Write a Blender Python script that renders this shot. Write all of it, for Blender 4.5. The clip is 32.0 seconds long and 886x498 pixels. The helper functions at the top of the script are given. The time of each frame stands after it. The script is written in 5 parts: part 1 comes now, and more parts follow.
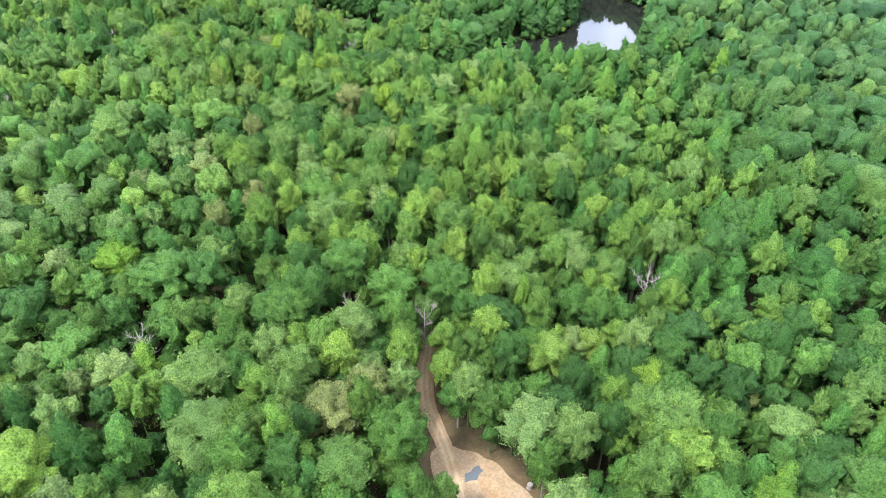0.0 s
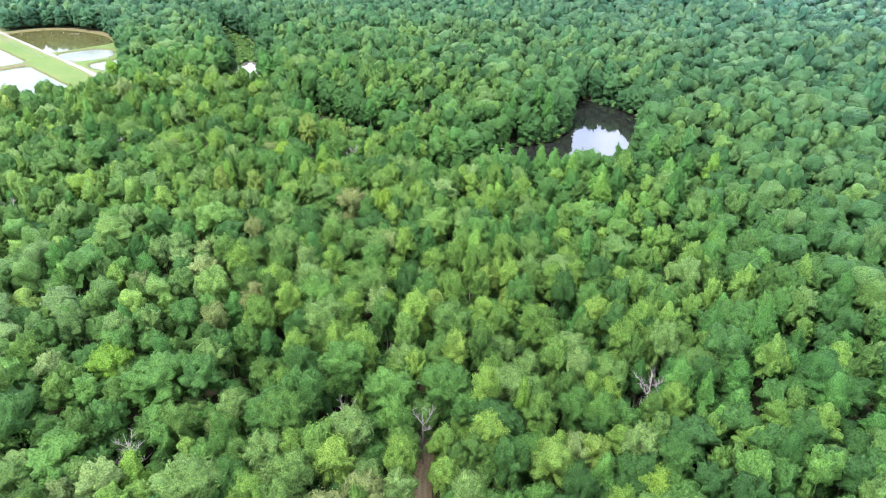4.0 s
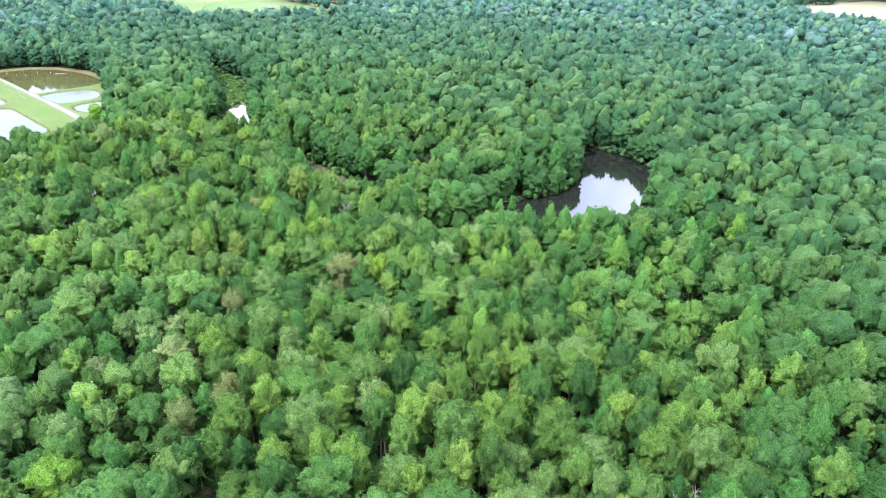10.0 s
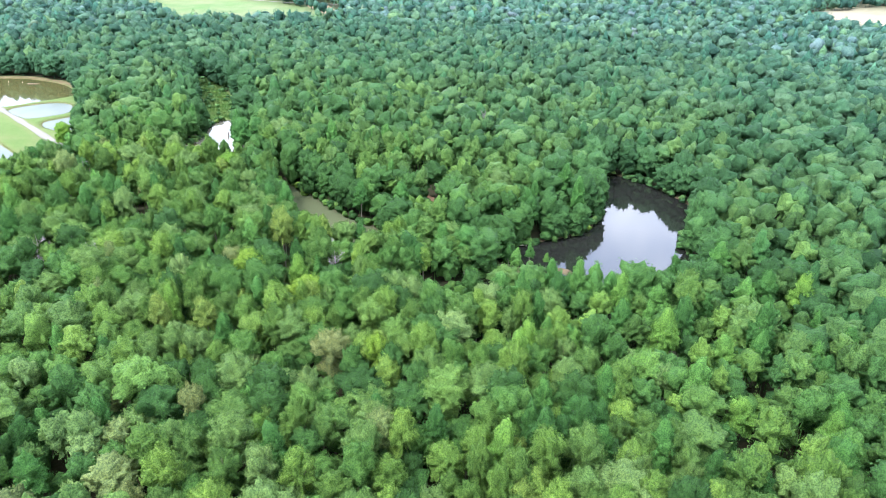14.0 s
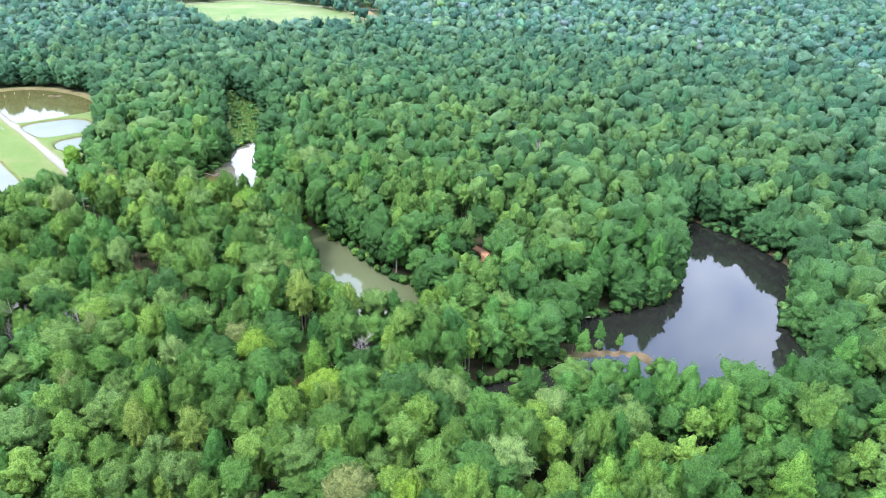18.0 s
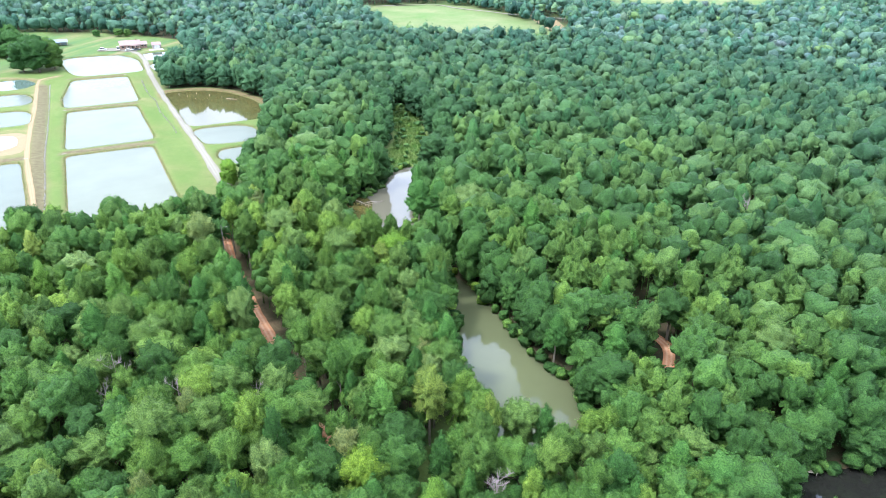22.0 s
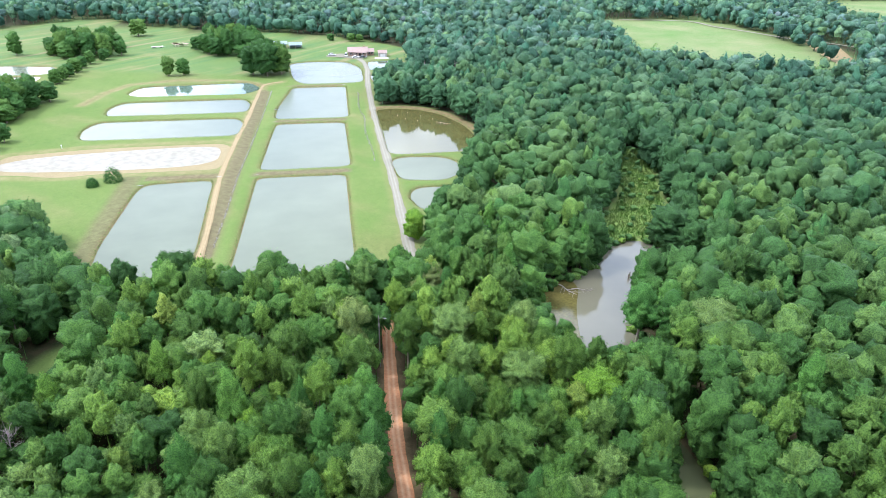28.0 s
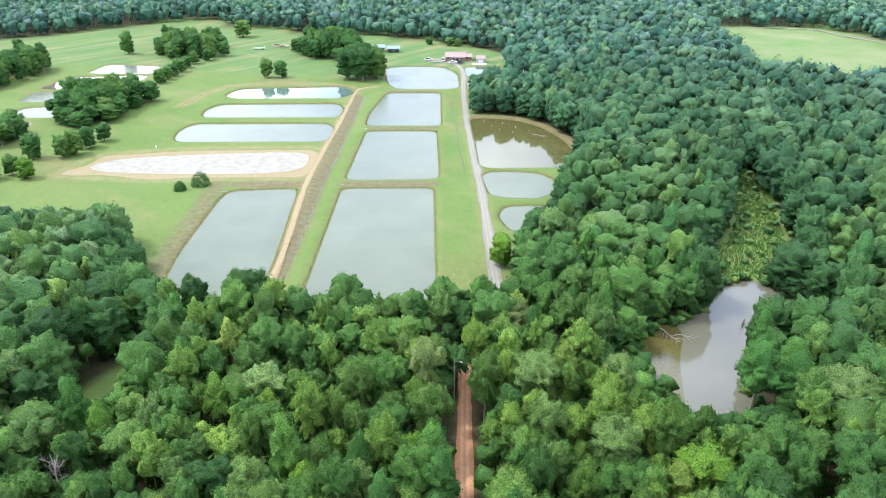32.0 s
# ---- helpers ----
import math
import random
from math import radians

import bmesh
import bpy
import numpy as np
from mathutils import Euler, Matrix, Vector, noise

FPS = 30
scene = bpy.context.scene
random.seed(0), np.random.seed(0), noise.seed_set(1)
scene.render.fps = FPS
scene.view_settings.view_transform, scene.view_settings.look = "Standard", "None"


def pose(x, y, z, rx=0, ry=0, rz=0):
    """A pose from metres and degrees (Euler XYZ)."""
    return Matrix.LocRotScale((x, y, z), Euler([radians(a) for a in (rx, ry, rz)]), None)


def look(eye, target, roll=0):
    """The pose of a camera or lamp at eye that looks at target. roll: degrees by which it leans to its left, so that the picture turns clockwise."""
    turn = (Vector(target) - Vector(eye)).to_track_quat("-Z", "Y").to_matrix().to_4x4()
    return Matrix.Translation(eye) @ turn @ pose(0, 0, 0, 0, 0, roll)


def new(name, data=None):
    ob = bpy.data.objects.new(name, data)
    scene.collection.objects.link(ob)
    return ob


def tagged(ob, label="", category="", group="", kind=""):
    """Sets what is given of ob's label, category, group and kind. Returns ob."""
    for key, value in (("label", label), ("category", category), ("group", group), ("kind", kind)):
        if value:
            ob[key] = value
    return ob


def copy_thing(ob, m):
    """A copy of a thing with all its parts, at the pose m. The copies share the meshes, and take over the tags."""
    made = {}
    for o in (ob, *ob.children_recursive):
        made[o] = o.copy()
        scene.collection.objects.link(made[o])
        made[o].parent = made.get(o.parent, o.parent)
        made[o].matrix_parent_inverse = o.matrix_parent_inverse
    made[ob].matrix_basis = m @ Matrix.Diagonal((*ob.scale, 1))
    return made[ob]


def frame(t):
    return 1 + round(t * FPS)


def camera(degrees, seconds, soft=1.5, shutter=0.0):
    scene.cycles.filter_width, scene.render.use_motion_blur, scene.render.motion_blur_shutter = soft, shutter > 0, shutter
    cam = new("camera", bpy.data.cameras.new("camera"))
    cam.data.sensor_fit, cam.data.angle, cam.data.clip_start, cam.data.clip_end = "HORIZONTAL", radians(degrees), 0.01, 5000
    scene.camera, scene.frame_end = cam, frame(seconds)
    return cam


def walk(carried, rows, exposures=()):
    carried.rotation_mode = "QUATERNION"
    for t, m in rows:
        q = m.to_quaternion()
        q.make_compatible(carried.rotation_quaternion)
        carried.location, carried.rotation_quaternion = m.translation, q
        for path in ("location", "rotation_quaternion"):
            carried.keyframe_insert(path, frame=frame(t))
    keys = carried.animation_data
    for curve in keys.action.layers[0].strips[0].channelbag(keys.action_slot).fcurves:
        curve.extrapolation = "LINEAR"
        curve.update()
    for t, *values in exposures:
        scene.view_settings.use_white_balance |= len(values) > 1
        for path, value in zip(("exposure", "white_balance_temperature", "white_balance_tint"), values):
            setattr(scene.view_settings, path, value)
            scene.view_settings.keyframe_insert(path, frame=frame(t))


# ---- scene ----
cam = camera(64.4, 32.0, 0.8)
METRES, EYE, TILT, LEAN, TURN = 190.0, 83.0, 0.0, 0.0, -44.5
ROWS = [
    (0.0, 0.0, 0.0, 0.0, -0.05, -36.66, 0.07),
    (0.5, 0.0002, 0.0001, 0.0, -0.05, -35.59, 0.07),
    (1.0, -0.0001, 0.0001, -0.0001, -0.08, -34.51, 0.04),
    (1.5, -0.0001, 0.0001, -0.0002, -0.11, -33.43, 0.06),
    (2.0, -0.0002, 0.0002, -0.0001, -0.13, -32.4, 0.03),
    (2.5, -0.0001, 0.0002, -0.0002, -0.13, -31.33, 0.05),
    (3.0, -0.0001, 0.0003, -0.0004, -0.14, -30.28, 0.04),
    (3.5, -0.0001, 0.0008, -0.0005, -0.14, -29.27, 0.03),
    (5.5, -0.0006, 0.01, -0.0007, -0.22, -26.45, -0.0),
    (6.0, -0.0009, 0.014, -0.0007, -0.24, -25.83, -0.02),
    (6.5, -0.0012, 0.0185, -0.001, -0.27, -25.59, -0.02),
    (7.0, -0.0015, 0.0246, -0.0008, -0.28, -25.6, -0.02),
    (7.5, -0.0019, 0.0324, -0.0009, -0.31, -25.64, -0.02),
    (8.0, -0.0023, 0.0426, -0.0009, -0.32, -25.7, -0.03),
    (8.5, -0.0028, 0.0547, -0.0008, -0.32, -25.74, -0.06),
    (9.0, -0.0033, 0.0688, -0.0008, -0.3, -25.79, -0.09),
    (9.5, -0.0039, 0.0844, -0.0007, -0.29, -25.82, -0.14),
    (10.0, -0.0047, 0.1015, -0.0007, -0.3, -25.86, -0.2),
    (10.5, -0.0056, 0.1197, -0.0006, -0.28, -25.89, -0.25),
    (11.0, -0.0068, 0.1389, -0.0006, -0.26, -25.9, -0.32),
    (11.5, -0.008, 0.1589, -0.0004, -0.26, -25.91, -0.37),
    (12.0, -0.0093, 0.1797, -0.0003, -0.26, -25.92, -0.41),
    (12.5, -0.0108, 0.2009, -0.0001, -0.27, -25.93, -0.45),
    (13.0, -0.0122, 0.2227, 0.0001, -0.27, -25.94, -0.48),
    (13.5, -0.0138, 0.2449, 0.0003, -0.28, -25.94, -0.51),
    (14.0, -0.0155, 0.2675, 0.0006, -0.29, -25.96, -0.53),
    (14.5, -0.0171, 0.2902, 0.0009, -0.29, -25.97, -0.54),
    (16.5, -0.0246, 0.3825, 0.001, 0.18, -25.95, -0.54),
    (17.0, -0.0264, 0.4059, 0.0013, 0.66, -25.94, -0.52),
    (17.5, -0.0288, 0.4293, 0.0012, 1.55, -25.93, -0.51),
    (18.0, -0.0312, 0.4525, 0.0016, 3.04, -25.94, -0.49),
    (18.5, -0.0331, 0.4757, 0.0019, 4.92, -25.96, -0.44),
    (19.0, -0.0358, 0.4993, 0.002, 6.77, -25.98, -0.45),
    (19.5, -0.0386, 0.5227, 0.0023, 8.59, -25.99, -0.45),
    (20.0, -0.0416, 0.5441, 0.0024, 10.26, -25.97, -0.44),
    (20.5, -0.0454, 0.5674, 0.0026, 12.04, -25.97, -0.42),
    (21.0, -0.0498, 0.5907, 0.0029, 13.87, -25.93, -0.42),
    (21.5, -0.0546, 0.6137, 0.0032, 15.69, -25.9, -0.41),
    (22.0, -0.0603, 0.6367, 0.0035, 17.49, -25.89, -0.4),
    (22.5, -0.0668, 0.6592, 0.0037, 19.34, -25.88, -0.45),
    (23.0, -0.0736, 0.6817, 0.0041, 21.18, -25.91, -0.46),
    (23.5, -0.081, 0.7039, 0.0041, 22.99, -25.91, -0.46),
    (24.0, -0.0886, 0.7264, 0.0043, 24.65, -25.92, -0.42),
    (24.5, -0.0973, 0.7484, 0.0044, 25.06, -25.88, -0.4),
    (26.5, -0.1382, 0.8325, 0.0038, 30.15, -25.84, -0.4),
    (27.0, -0.1492, 0.8522, 0.0036, 32.22, -25.79, -0.39),
    (27.5, -0.1597, 0.8707, 0.0037, 34.54, -25.78, -0.38),
    (28.0, -0.1699, 0.8881, 0.0041, 36.11, -25.75, -0.37),
    (28.5, -0.1795, 0.9029, 0.0043, 37.29, -25.68, -0.38),
    (29.0, -0.188, 0.9151, 0.0041, 38.67, -25.63, -0.37),
    (29.5, -0.1952, 0.9252, 0.0037, 39.98, -25.6, -0.32),
    (30.0, -0.2009, 0.9337, 0.0031, 40.72, -25.57, -0.24),
    (30.5, -0.2062, 0.9405, 0.0023, 41.24, -25.56, -0.18),
    (31.0, -0.211, 0.946, 0.0015, 41.89, -25.56, -0.13),
    (31.5, -0.215, 0.951, 0.0006, 43.33, -25.58, -0.06),
    (32.0, -0.2183, 0.9557, -0.0002, 44.05, -25.59, 0.01),
]
walk(cam, [(t, pose(0, 0, EYE, TILT, LEAN, TURN) @ pose(METRES * x, METRES * y, METRES * z, 90 + pitch, roll, yaw)) for t, x, y, z, yaw, pitch, roll in ROWS],
     [(0.0, 1.34, 5900, 13), (3.0, 1.37, 5850, 14), (6.5, 1.36, 5520, 15), (20.0, 1.31, 5560, 14), (24.0, 1.12, 5650, 12), (32.0, 0.94, 5750, 11)])

# ---- light: a bright, clouded sky and a weak, wide sun ----
world = bpy.data.worlds.new("world")
scene.world = world
world.use_nodes = True
wn, wl = world.node_tree.nodes, world.node_tree.links
wn.clear()
sky = wn.new("ShaderNodeTexSky")
sky.sky_type, sky.sun_disc = "NISHITA", False
sky.sun_elevation, sky.sun_rotation = radians(55), radians(279)
blue = wn.new("ShaderNodeBackground")
blue.inputs["Strength"].default_value = 0.13
wl.new(sky.outputs[0], blue.inputs[0])
cloud = wn.new("ShaderNodeBackground")
puffs = wn.new("ShaderNodeTexNoise")
puffs.inputs["Scale"].default_value, puffs.inputs["Detail"].default_value = 3.2, 7
puffs.inputs["Roughness"].default_value = 0.55
grey = wn.new("ShaderNodeValToRGB")
grey.color_ramp.elements[0].position, grey.color_ramp.elements[0].color = 0.34, (0.38, 0.50, 0.76, 1)
grey.color_ramp.elements[1].position, grey.color_ramp.elements[1].color = 0.56, (1.33, 1.34, 1.32, 1)
wl.new(puffs.outputs["Fac"], grey.inputs[0])
wl.new(grey.outputs[0], cloud.inputs[0])
cloud.inputs["Strength"].default_value = 1.62
cover = wn.new("ShaderNodeTexNoise")
cover.inputs["Scale"].default_value, cover.inputs["Detail"].default_value = 1.7, 8
where = wn.new("ShaderNodeTexCoord")
shift = wn.new("ShaderNodeMapping")
shift.inputs["Location"].default_value = (2.3, 0.7, 1.1)
wl.new(where.outputs["Generated"], shift.inputs["Vector"])
wl.new(shift.outputs[0], cover.inputs["Vector"])
cut = wn.new("ShaderNodeValToRGB")
cut.color_ramp.elements[0].position, cut.color_ramp.elements[1].position = 0.34, 0.50
wl.new(cover.outputs["Fac"], cut.inputs[0])
both = wn.new("ShaderNodeMixShader")
wl.new(cut.outputs[0], both.inputs[0])
wl.new(blue.outputs[0], both.inputs[1])
wl.new(cloud.outputs[0], both.inputs[2])
wl.new(both.outputs[0], wn.new("ShaderNodeOutputWorld").inputs[0])
sun = new("sun", bpy.data.lights.new("sun", "SUN"))
sun.data.energy, sun.data.angle, sun.data.color = 2.8, radians(10), (1.0, 0.96, 0.88)
sun.matrix_world = look((-95, 15, 140), (0, 0, 0))


# ---- materials ----
def node_material(name):
    m = bpy.data.materials.new(name)
    m.use_nodes = True
    return m, m.node_tree.nodes, m.node_tree.links, m.node_tree.nodes["Principled BSDF"]


def ramp_node(nodes, stops):
    r = nodes.new("ShaderNodeValToRGB")
    e = r.color_ramp.elements
    while len(e) < len(stops):
        e.new(0.5)
    for k, (p, c) in enumerate(stops):
        e[k].position, e[k].color = p, (*c, 1)
    return r


def noise_node(nodes, links, scale, detail=4, rough=0.55):
    c = nodes.new("ShaderNodeNewGeometry")
    n = nodes.new("ShaderNodeTexNoise")
    n.inputs["Scale"].default_value, n.inputs["Detail"].default_value, n.inputs["Roughness"].default_value = scale, detail, rough
    links.new(c.outputs["Position"], n.inputs["Vector"])
    return n


def mix_node(nodes, links, fac, a, b, blend="MIX"):
    m = nodes.new("ShaderNodeMix")
    m.data_type, m.blend_type = "RGBA", blend
    for socket, v in ((m.inputs[0], fac), (m.inputs[6], a), (m.inputs[7], b)):
        if isinstance(v, (int, float)):
            socket.default_value = v
        elif isinstance(v, tuple):
            socket.default_value = (*v, 1)
        else:
            links.new(v, socket)
    return m.outputs[2]


def rough_paint(name, a, b, scale=1.0, fine=14.0, rough=0.9, bump=0.3, metal=0.0, spec=0.3):
    """Two tones over broad patches, finer grain on top, and some relief."""
    m, n, l, p = node_material(name)
    broad, grain = noise_node(n, l, scale), noise_node(n, l, fine, 3)
    col = mix_node(n, l, broad.outputs["Fac"], a, b)
    g = ramp_node(n, [(0.3, (0.72, 0.72, 0.72)), (0.7, (1.15, 1.15, 1.15))])
    l.new(grain.outputs["Fac"], g.inputs[0])
    l.new(mix_node(n, l, 1.0, col, g.outputs[0], "MULTIPLY"), p.inputs["Base Color"])
    p.inputs["Roughness"].default_value, p.inputs["Metallic"].default_value = rough, metal
    p.inputs["Specular IOR Level"].default_value = spec
    if bump:
        bn = n.new("ShaderNodeBump")
        bn.inputs["Strength"].default_value, bn.inputs["Distance"].default_value = bump, 0.15
        l.new(grain.outputs["Fac"], bn.inputs["Height"])
        l.new(bn.outputs[0], p.inputs["Normal"])
    return m


def worn(material, tone):
    """Paler, packed earth in the wheel tracks of a road."""
    n, l = material.node_tree.nodes, material.node_tree.links
    p = n["Principled BSDF"]
    a = n.new("ShaderNodeAttribute")
    a.attribute_name = "wear"
    k = noise_node(n, l, 0.5, 3)
    f = n.new("ShaderNodeMath")
    f.operation = "MULTIPLY"
    l.new(a.outputs["Fac"], f.inputs[0])
    l.new(k.outputs["Fac"], f.inputs[1])
    old = p.inputs["Base Color"].links[0].from_socket
    l.new(mix_node(n, l, f.outputs[0], old, tone), p.inputs["Base Color"])


def foliage(name, stops, stored, twigs=4.5, lively=0.85, other=None):
    """Leaves: a tone for each tree, patches within the crown, a shade for each spray, and some light let through."""
    m, n, l, p = node_material(name)
    if stored:
        tone = n.new("ShaderNodeAttribute")
        tone.attribute_name = "tone"
        tone = tone.outputs["Fac"]
    else:
        tone = n.new("ShaderNodeObjectInfo").outputs["Random"]
    r = ramp_node(n, stops)
    r.color_ramp.interpolation = "LINEAR"
    l.new(tone, r.inputs[0])
    green = r.outputs[0]
    # second palette, mixed in tree by tree, is haze painted into the leaf colour
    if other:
        haze, q = n.new("ShaderNodeAttribute"), ramp_node(n, other)
        haze.attribute_name = "haze"
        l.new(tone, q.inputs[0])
        green = mix_node(n, l, haze.outputs["Fac"], green, q.outputs[0])
    isle = n.new("ShaderNodeNewGeometry")
    def around(c):
        return tuple(1 + (k - 1) * lively for k in c)
    shade = ramp_node(n, [(0.0, around((0.66, 0.72, 0.68))), (0.55, (1.0, 1.0, 1.0)), (1.0, around((1.32, 1.26, 1.16)))])
    l.new(isle.outputs["Random Per Island"], shade.inputs[0])
    patch = noise_node(n, l, 0.55, 3)
    pr = ramp_node(n, [(0.3, (0.78, 0.84, 0.82)), (0.7, (1.16, 1.12, 1.0))])
    l.new(patch.outputs["Fac"], pr.inputs[0])
    col = mix_node(n, l, 1.0, green, shade.outputs[0], "MULTIPLY")
    col = mix_node(n, l, 1.0, col, pr.outputs[0], "MULTIPLY")
    # shade between leaves painted in: darker in the bump's hollows, lighter on its tips
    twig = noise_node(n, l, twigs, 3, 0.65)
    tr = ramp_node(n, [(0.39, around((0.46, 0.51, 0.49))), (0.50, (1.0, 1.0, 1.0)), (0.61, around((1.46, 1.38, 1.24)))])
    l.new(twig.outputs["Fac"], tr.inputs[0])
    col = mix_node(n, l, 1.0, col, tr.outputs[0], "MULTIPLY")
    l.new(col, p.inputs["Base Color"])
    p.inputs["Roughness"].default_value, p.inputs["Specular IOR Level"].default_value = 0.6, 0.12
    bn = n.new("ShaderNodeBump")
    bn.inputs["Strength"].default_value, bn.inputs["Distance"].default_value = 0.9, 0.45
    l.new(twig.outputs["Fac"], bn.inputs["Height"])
    l.new(bn.outputs[0], p.inputs["Normal"])
    thin = n.new("ShaderNodeBsdfTranslucent")
    l.new(mix_node(n, l, 1.0, col, (1.2, 1.25, 0.6), "MULTIPLY"), thin.inputs[0])
    mx = n.new("ShaderNodeMixShader")
    mx.inputs[0].default_value = 0.24
    l.new(p.outputs[0], mx.inputs[1])
    l.new(thin.outputs[0], mx.inputs[2])
    l.new(mx.outputs[0], n["Material Output"].inputs[0])
    return m


OAK = [(0.0, (0.022, 0.065, 0.018)), (0.35, (0.041, 0.108, 0.026)), (0.7, (0.066, 0.154, 0.032)), (0.95, (0.103, 0.193, 0.043)), (1.0, (0.133, 0.233, 0.025))]
MAPLE = [(0.0, (0.042, 0.108, 0.020)), (0.4, (0.074, 0.151, 0.035)), (0.75, (0.091, 0.169, 0.047)), (0.93, (0.119, 0.203, 0.065)), (1.0, (0.121, 0.151, 0.054))]
PINE = [(0.0, (0.040, 0.093, 0.021)), (0.5, (0.084, 0.170, 0.031)), (0.9, (0.126, 0.230, 0.041)), (1.0, (0.130, 0.192, 0.044))]
GUM = [(0.0, (0.027, 0.082, 0.021)), (0.5, (0.052, 0.148, 0.034)), (0.85, (0.080, 0.192, 0.043)), (1.0, (0.110, 0.214, 0.029))]
def fresher(stops):
    """The yellower green of the young woods near by, each kind's tones drawn together."""
    mid = [sum(c[i] for _, c in stops) / len(stops) for i in range(3)]
    return [(p, tuple(k * (0.86 * v + 0.14 * m) for k, v, m in zip((1.19, 1.08, 1.14), c, mid))) for p, c in stops]


OAK, MAPLE, PINE, GUM = fresher(OAK), fresher(MAPLE), fresher(PINE), fresher(GUM)
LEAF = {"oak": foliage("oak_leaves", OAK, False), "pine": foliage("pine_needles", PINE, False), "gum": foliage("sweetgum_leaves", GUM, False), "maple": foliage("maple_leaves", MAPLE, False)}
def hazed(stops, blue, dim=1.0):
    """Leaf tones shifted to blue: distance haze painted into the colour of the woods beyond."""
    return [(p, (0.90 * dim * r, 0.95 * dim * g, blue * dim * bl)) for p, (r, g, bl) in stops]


PALETTES = {"oak": OAK, "pine": PINE, "gum": GUM, "maple": MAPLE}
LEAF_MANY = {k: foliage(k + "_leaves_stand", s, True, 3.4, 0.82, hazed(s, 3.0, 0.98)) for k, s in PALETTES.items()}
LEAF_FAR = {k: foliage(k + "_leaves_far", s, True, 2.2, 0.8, hazed(s, 3.0, 0.98)) for k, s in PALETTES.items()}
LEAF["field"], LEAF_MANY["field"], LEAF_FAR["field"] = LEAF["oak"], LEAF_MANY["oak"], LEAF_FAR["oak"]
BRIGHT = foliage("bright_leaves", [(0.0, (0.105, 0.21, 0.026)), (1.0, (0.125, 0.23, 0.032))], False)
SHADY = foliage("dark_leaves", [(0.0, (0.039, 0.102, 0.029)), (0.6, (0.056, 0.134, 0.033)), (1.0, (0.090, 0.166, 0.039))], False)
BARK = rough_paint("bark", (0.13, 0.10, 0.075), (0.24, 0.21, 0.17), 1.5, 9, bump=0.5)
DEADWOOD = rough_paint("dead_wood", (0.22, 0.185, 0.170), (0.33, 0.29, 0.27), 1.2, 12)
ORANGE = rough_paint("red_clay", (0.330, 0.115, 0.042), (0.430, 0.220, 0.108), 0.12, 2.2, bump=0.5)
TAN = rough_paint("ochre_sand", (0.170, 0.118, 0.052), (0.240, 0.182, 0.098), 0.4, 2.5, bump=0.4)
SANDY = rough_paint("sandy_clay", (0.250, 0.128, 0.052), (0.360, 0.275, 0.165), 0.45, 2.4, bump=0.4)
GRAVEL = rough_paint("grey_gravel", (0.135, 0.124, 0.092), (0.185, 0.170, 0.135), 0.3, 6, bump=0.5)
MUD = rough_paint("drying_mud", (0.190, 0.168, 0.125), (0.228, 0.212, 0.180), 0.06, 0.35, rough=0.55, bump=0.12)
CLAY_RIM = rough_paint("damp_clay_rim", (0.180, 0.138, 0.068), (0.232, 0.185, 0.104), 0.15, 2.5)
STONE = rough_paint("pale_rubble", (0.19, 0.18, 0.165), (0.26, 0.25, 0.23), 0.8, 5)

worn(ORANGE, (0.58, 0.39, 0.25))
worn(SANDY, (0.46, 0.36, 0.23))
worn(TAN, (0.27, 0.215, 0.13))
worn(GRAVEL, (0.255, 0.238, 0.195))


def water_material(name, base, rough=0.03, ripple=0.02, ior=1.47):
    m, n, l, p = node_material(name)
    broad = noise_node(n, l, 0.05, 4)
    r = ramp_node(n, [(0.3, tuple(c * 0.88 for c in base)), (0.7, tuple(c * 1.1 for c in base))])
    l.new(broad.outputs["Fac"], r.inputs[0])
    l.new(r.outputs[0], p.inputs["Base Color"])
    p.inputs["Roughness"].default_value, p.inputs["IOR"].default_value = rough, ior
    wave = noise_node(n, l, 1.3, 3)
    b = n.new("ShaderNodeBump")
    b.inputs["Strength"].default_value, b.inputs["Distance"].default_value = ripple, 0.3
    l.new(wave.outputs["Fac"], b.inputs["Height"])
    l.new(b.outputs[0], p.inputs["Normal"])
    return m


WATER = {"milky": water_material("milky_pond_water", (0.098, 0.112, 0.080), 0.2, ior=1.22), "dark": water_material("dark_lake_water", (0.012, 0.012, 0.010), ior=1.6),
         "olive": water_material("olive_pond_water", (0.078, 0.086, 0.042)), "brown": water_material("brown_pond_water", (0.070, 0.064, 0.022)),
         "silty": water_material("silty_pond_water", (0.105, 0.098, 0.070)), "green": water_material("green_pond_water", (0.030, 0.060, 0.034)), "teal": water_material("blue_green_pond_water", (0.085, 0.120, 0.100), 0.05)}

# the ground: grass, forest litter, bare soil, marsh and hay field, each by its own stored share
GROUND, gn, gl, gp = node_material("ground_cover")
def share(name):
    a = gn.new("ShaderNodeAttribute")
    a.attribute_name = name
    return a.outputs["Fac"]
def patchy(a, b, scale):
    k = noise_node(gn, gl, scale, 5, 0.6)
    r = ramp_node(gn, [(0.32, a), (0.68, b)])
    gl.new(k.outputs["Fac"], r.inputs[0])
    return r.outputs[0]
gcol = mix_node(gn, gl, 0.5, patchy((0.061, 0.108, 0.022), (0.108, 0.140, 0.040), 0.045), patchy((0.068, 0.115, 0.023), (0.112, 0.144, 0.043), 0.4))
gcol = mix_node(gn, gl, 0.35, gcol, patchy((0.075, 0.125, 0.024), (0.135, 0.165, 0.055), 0.018))
streak_at = gn.new("ShaderNodeMapping")
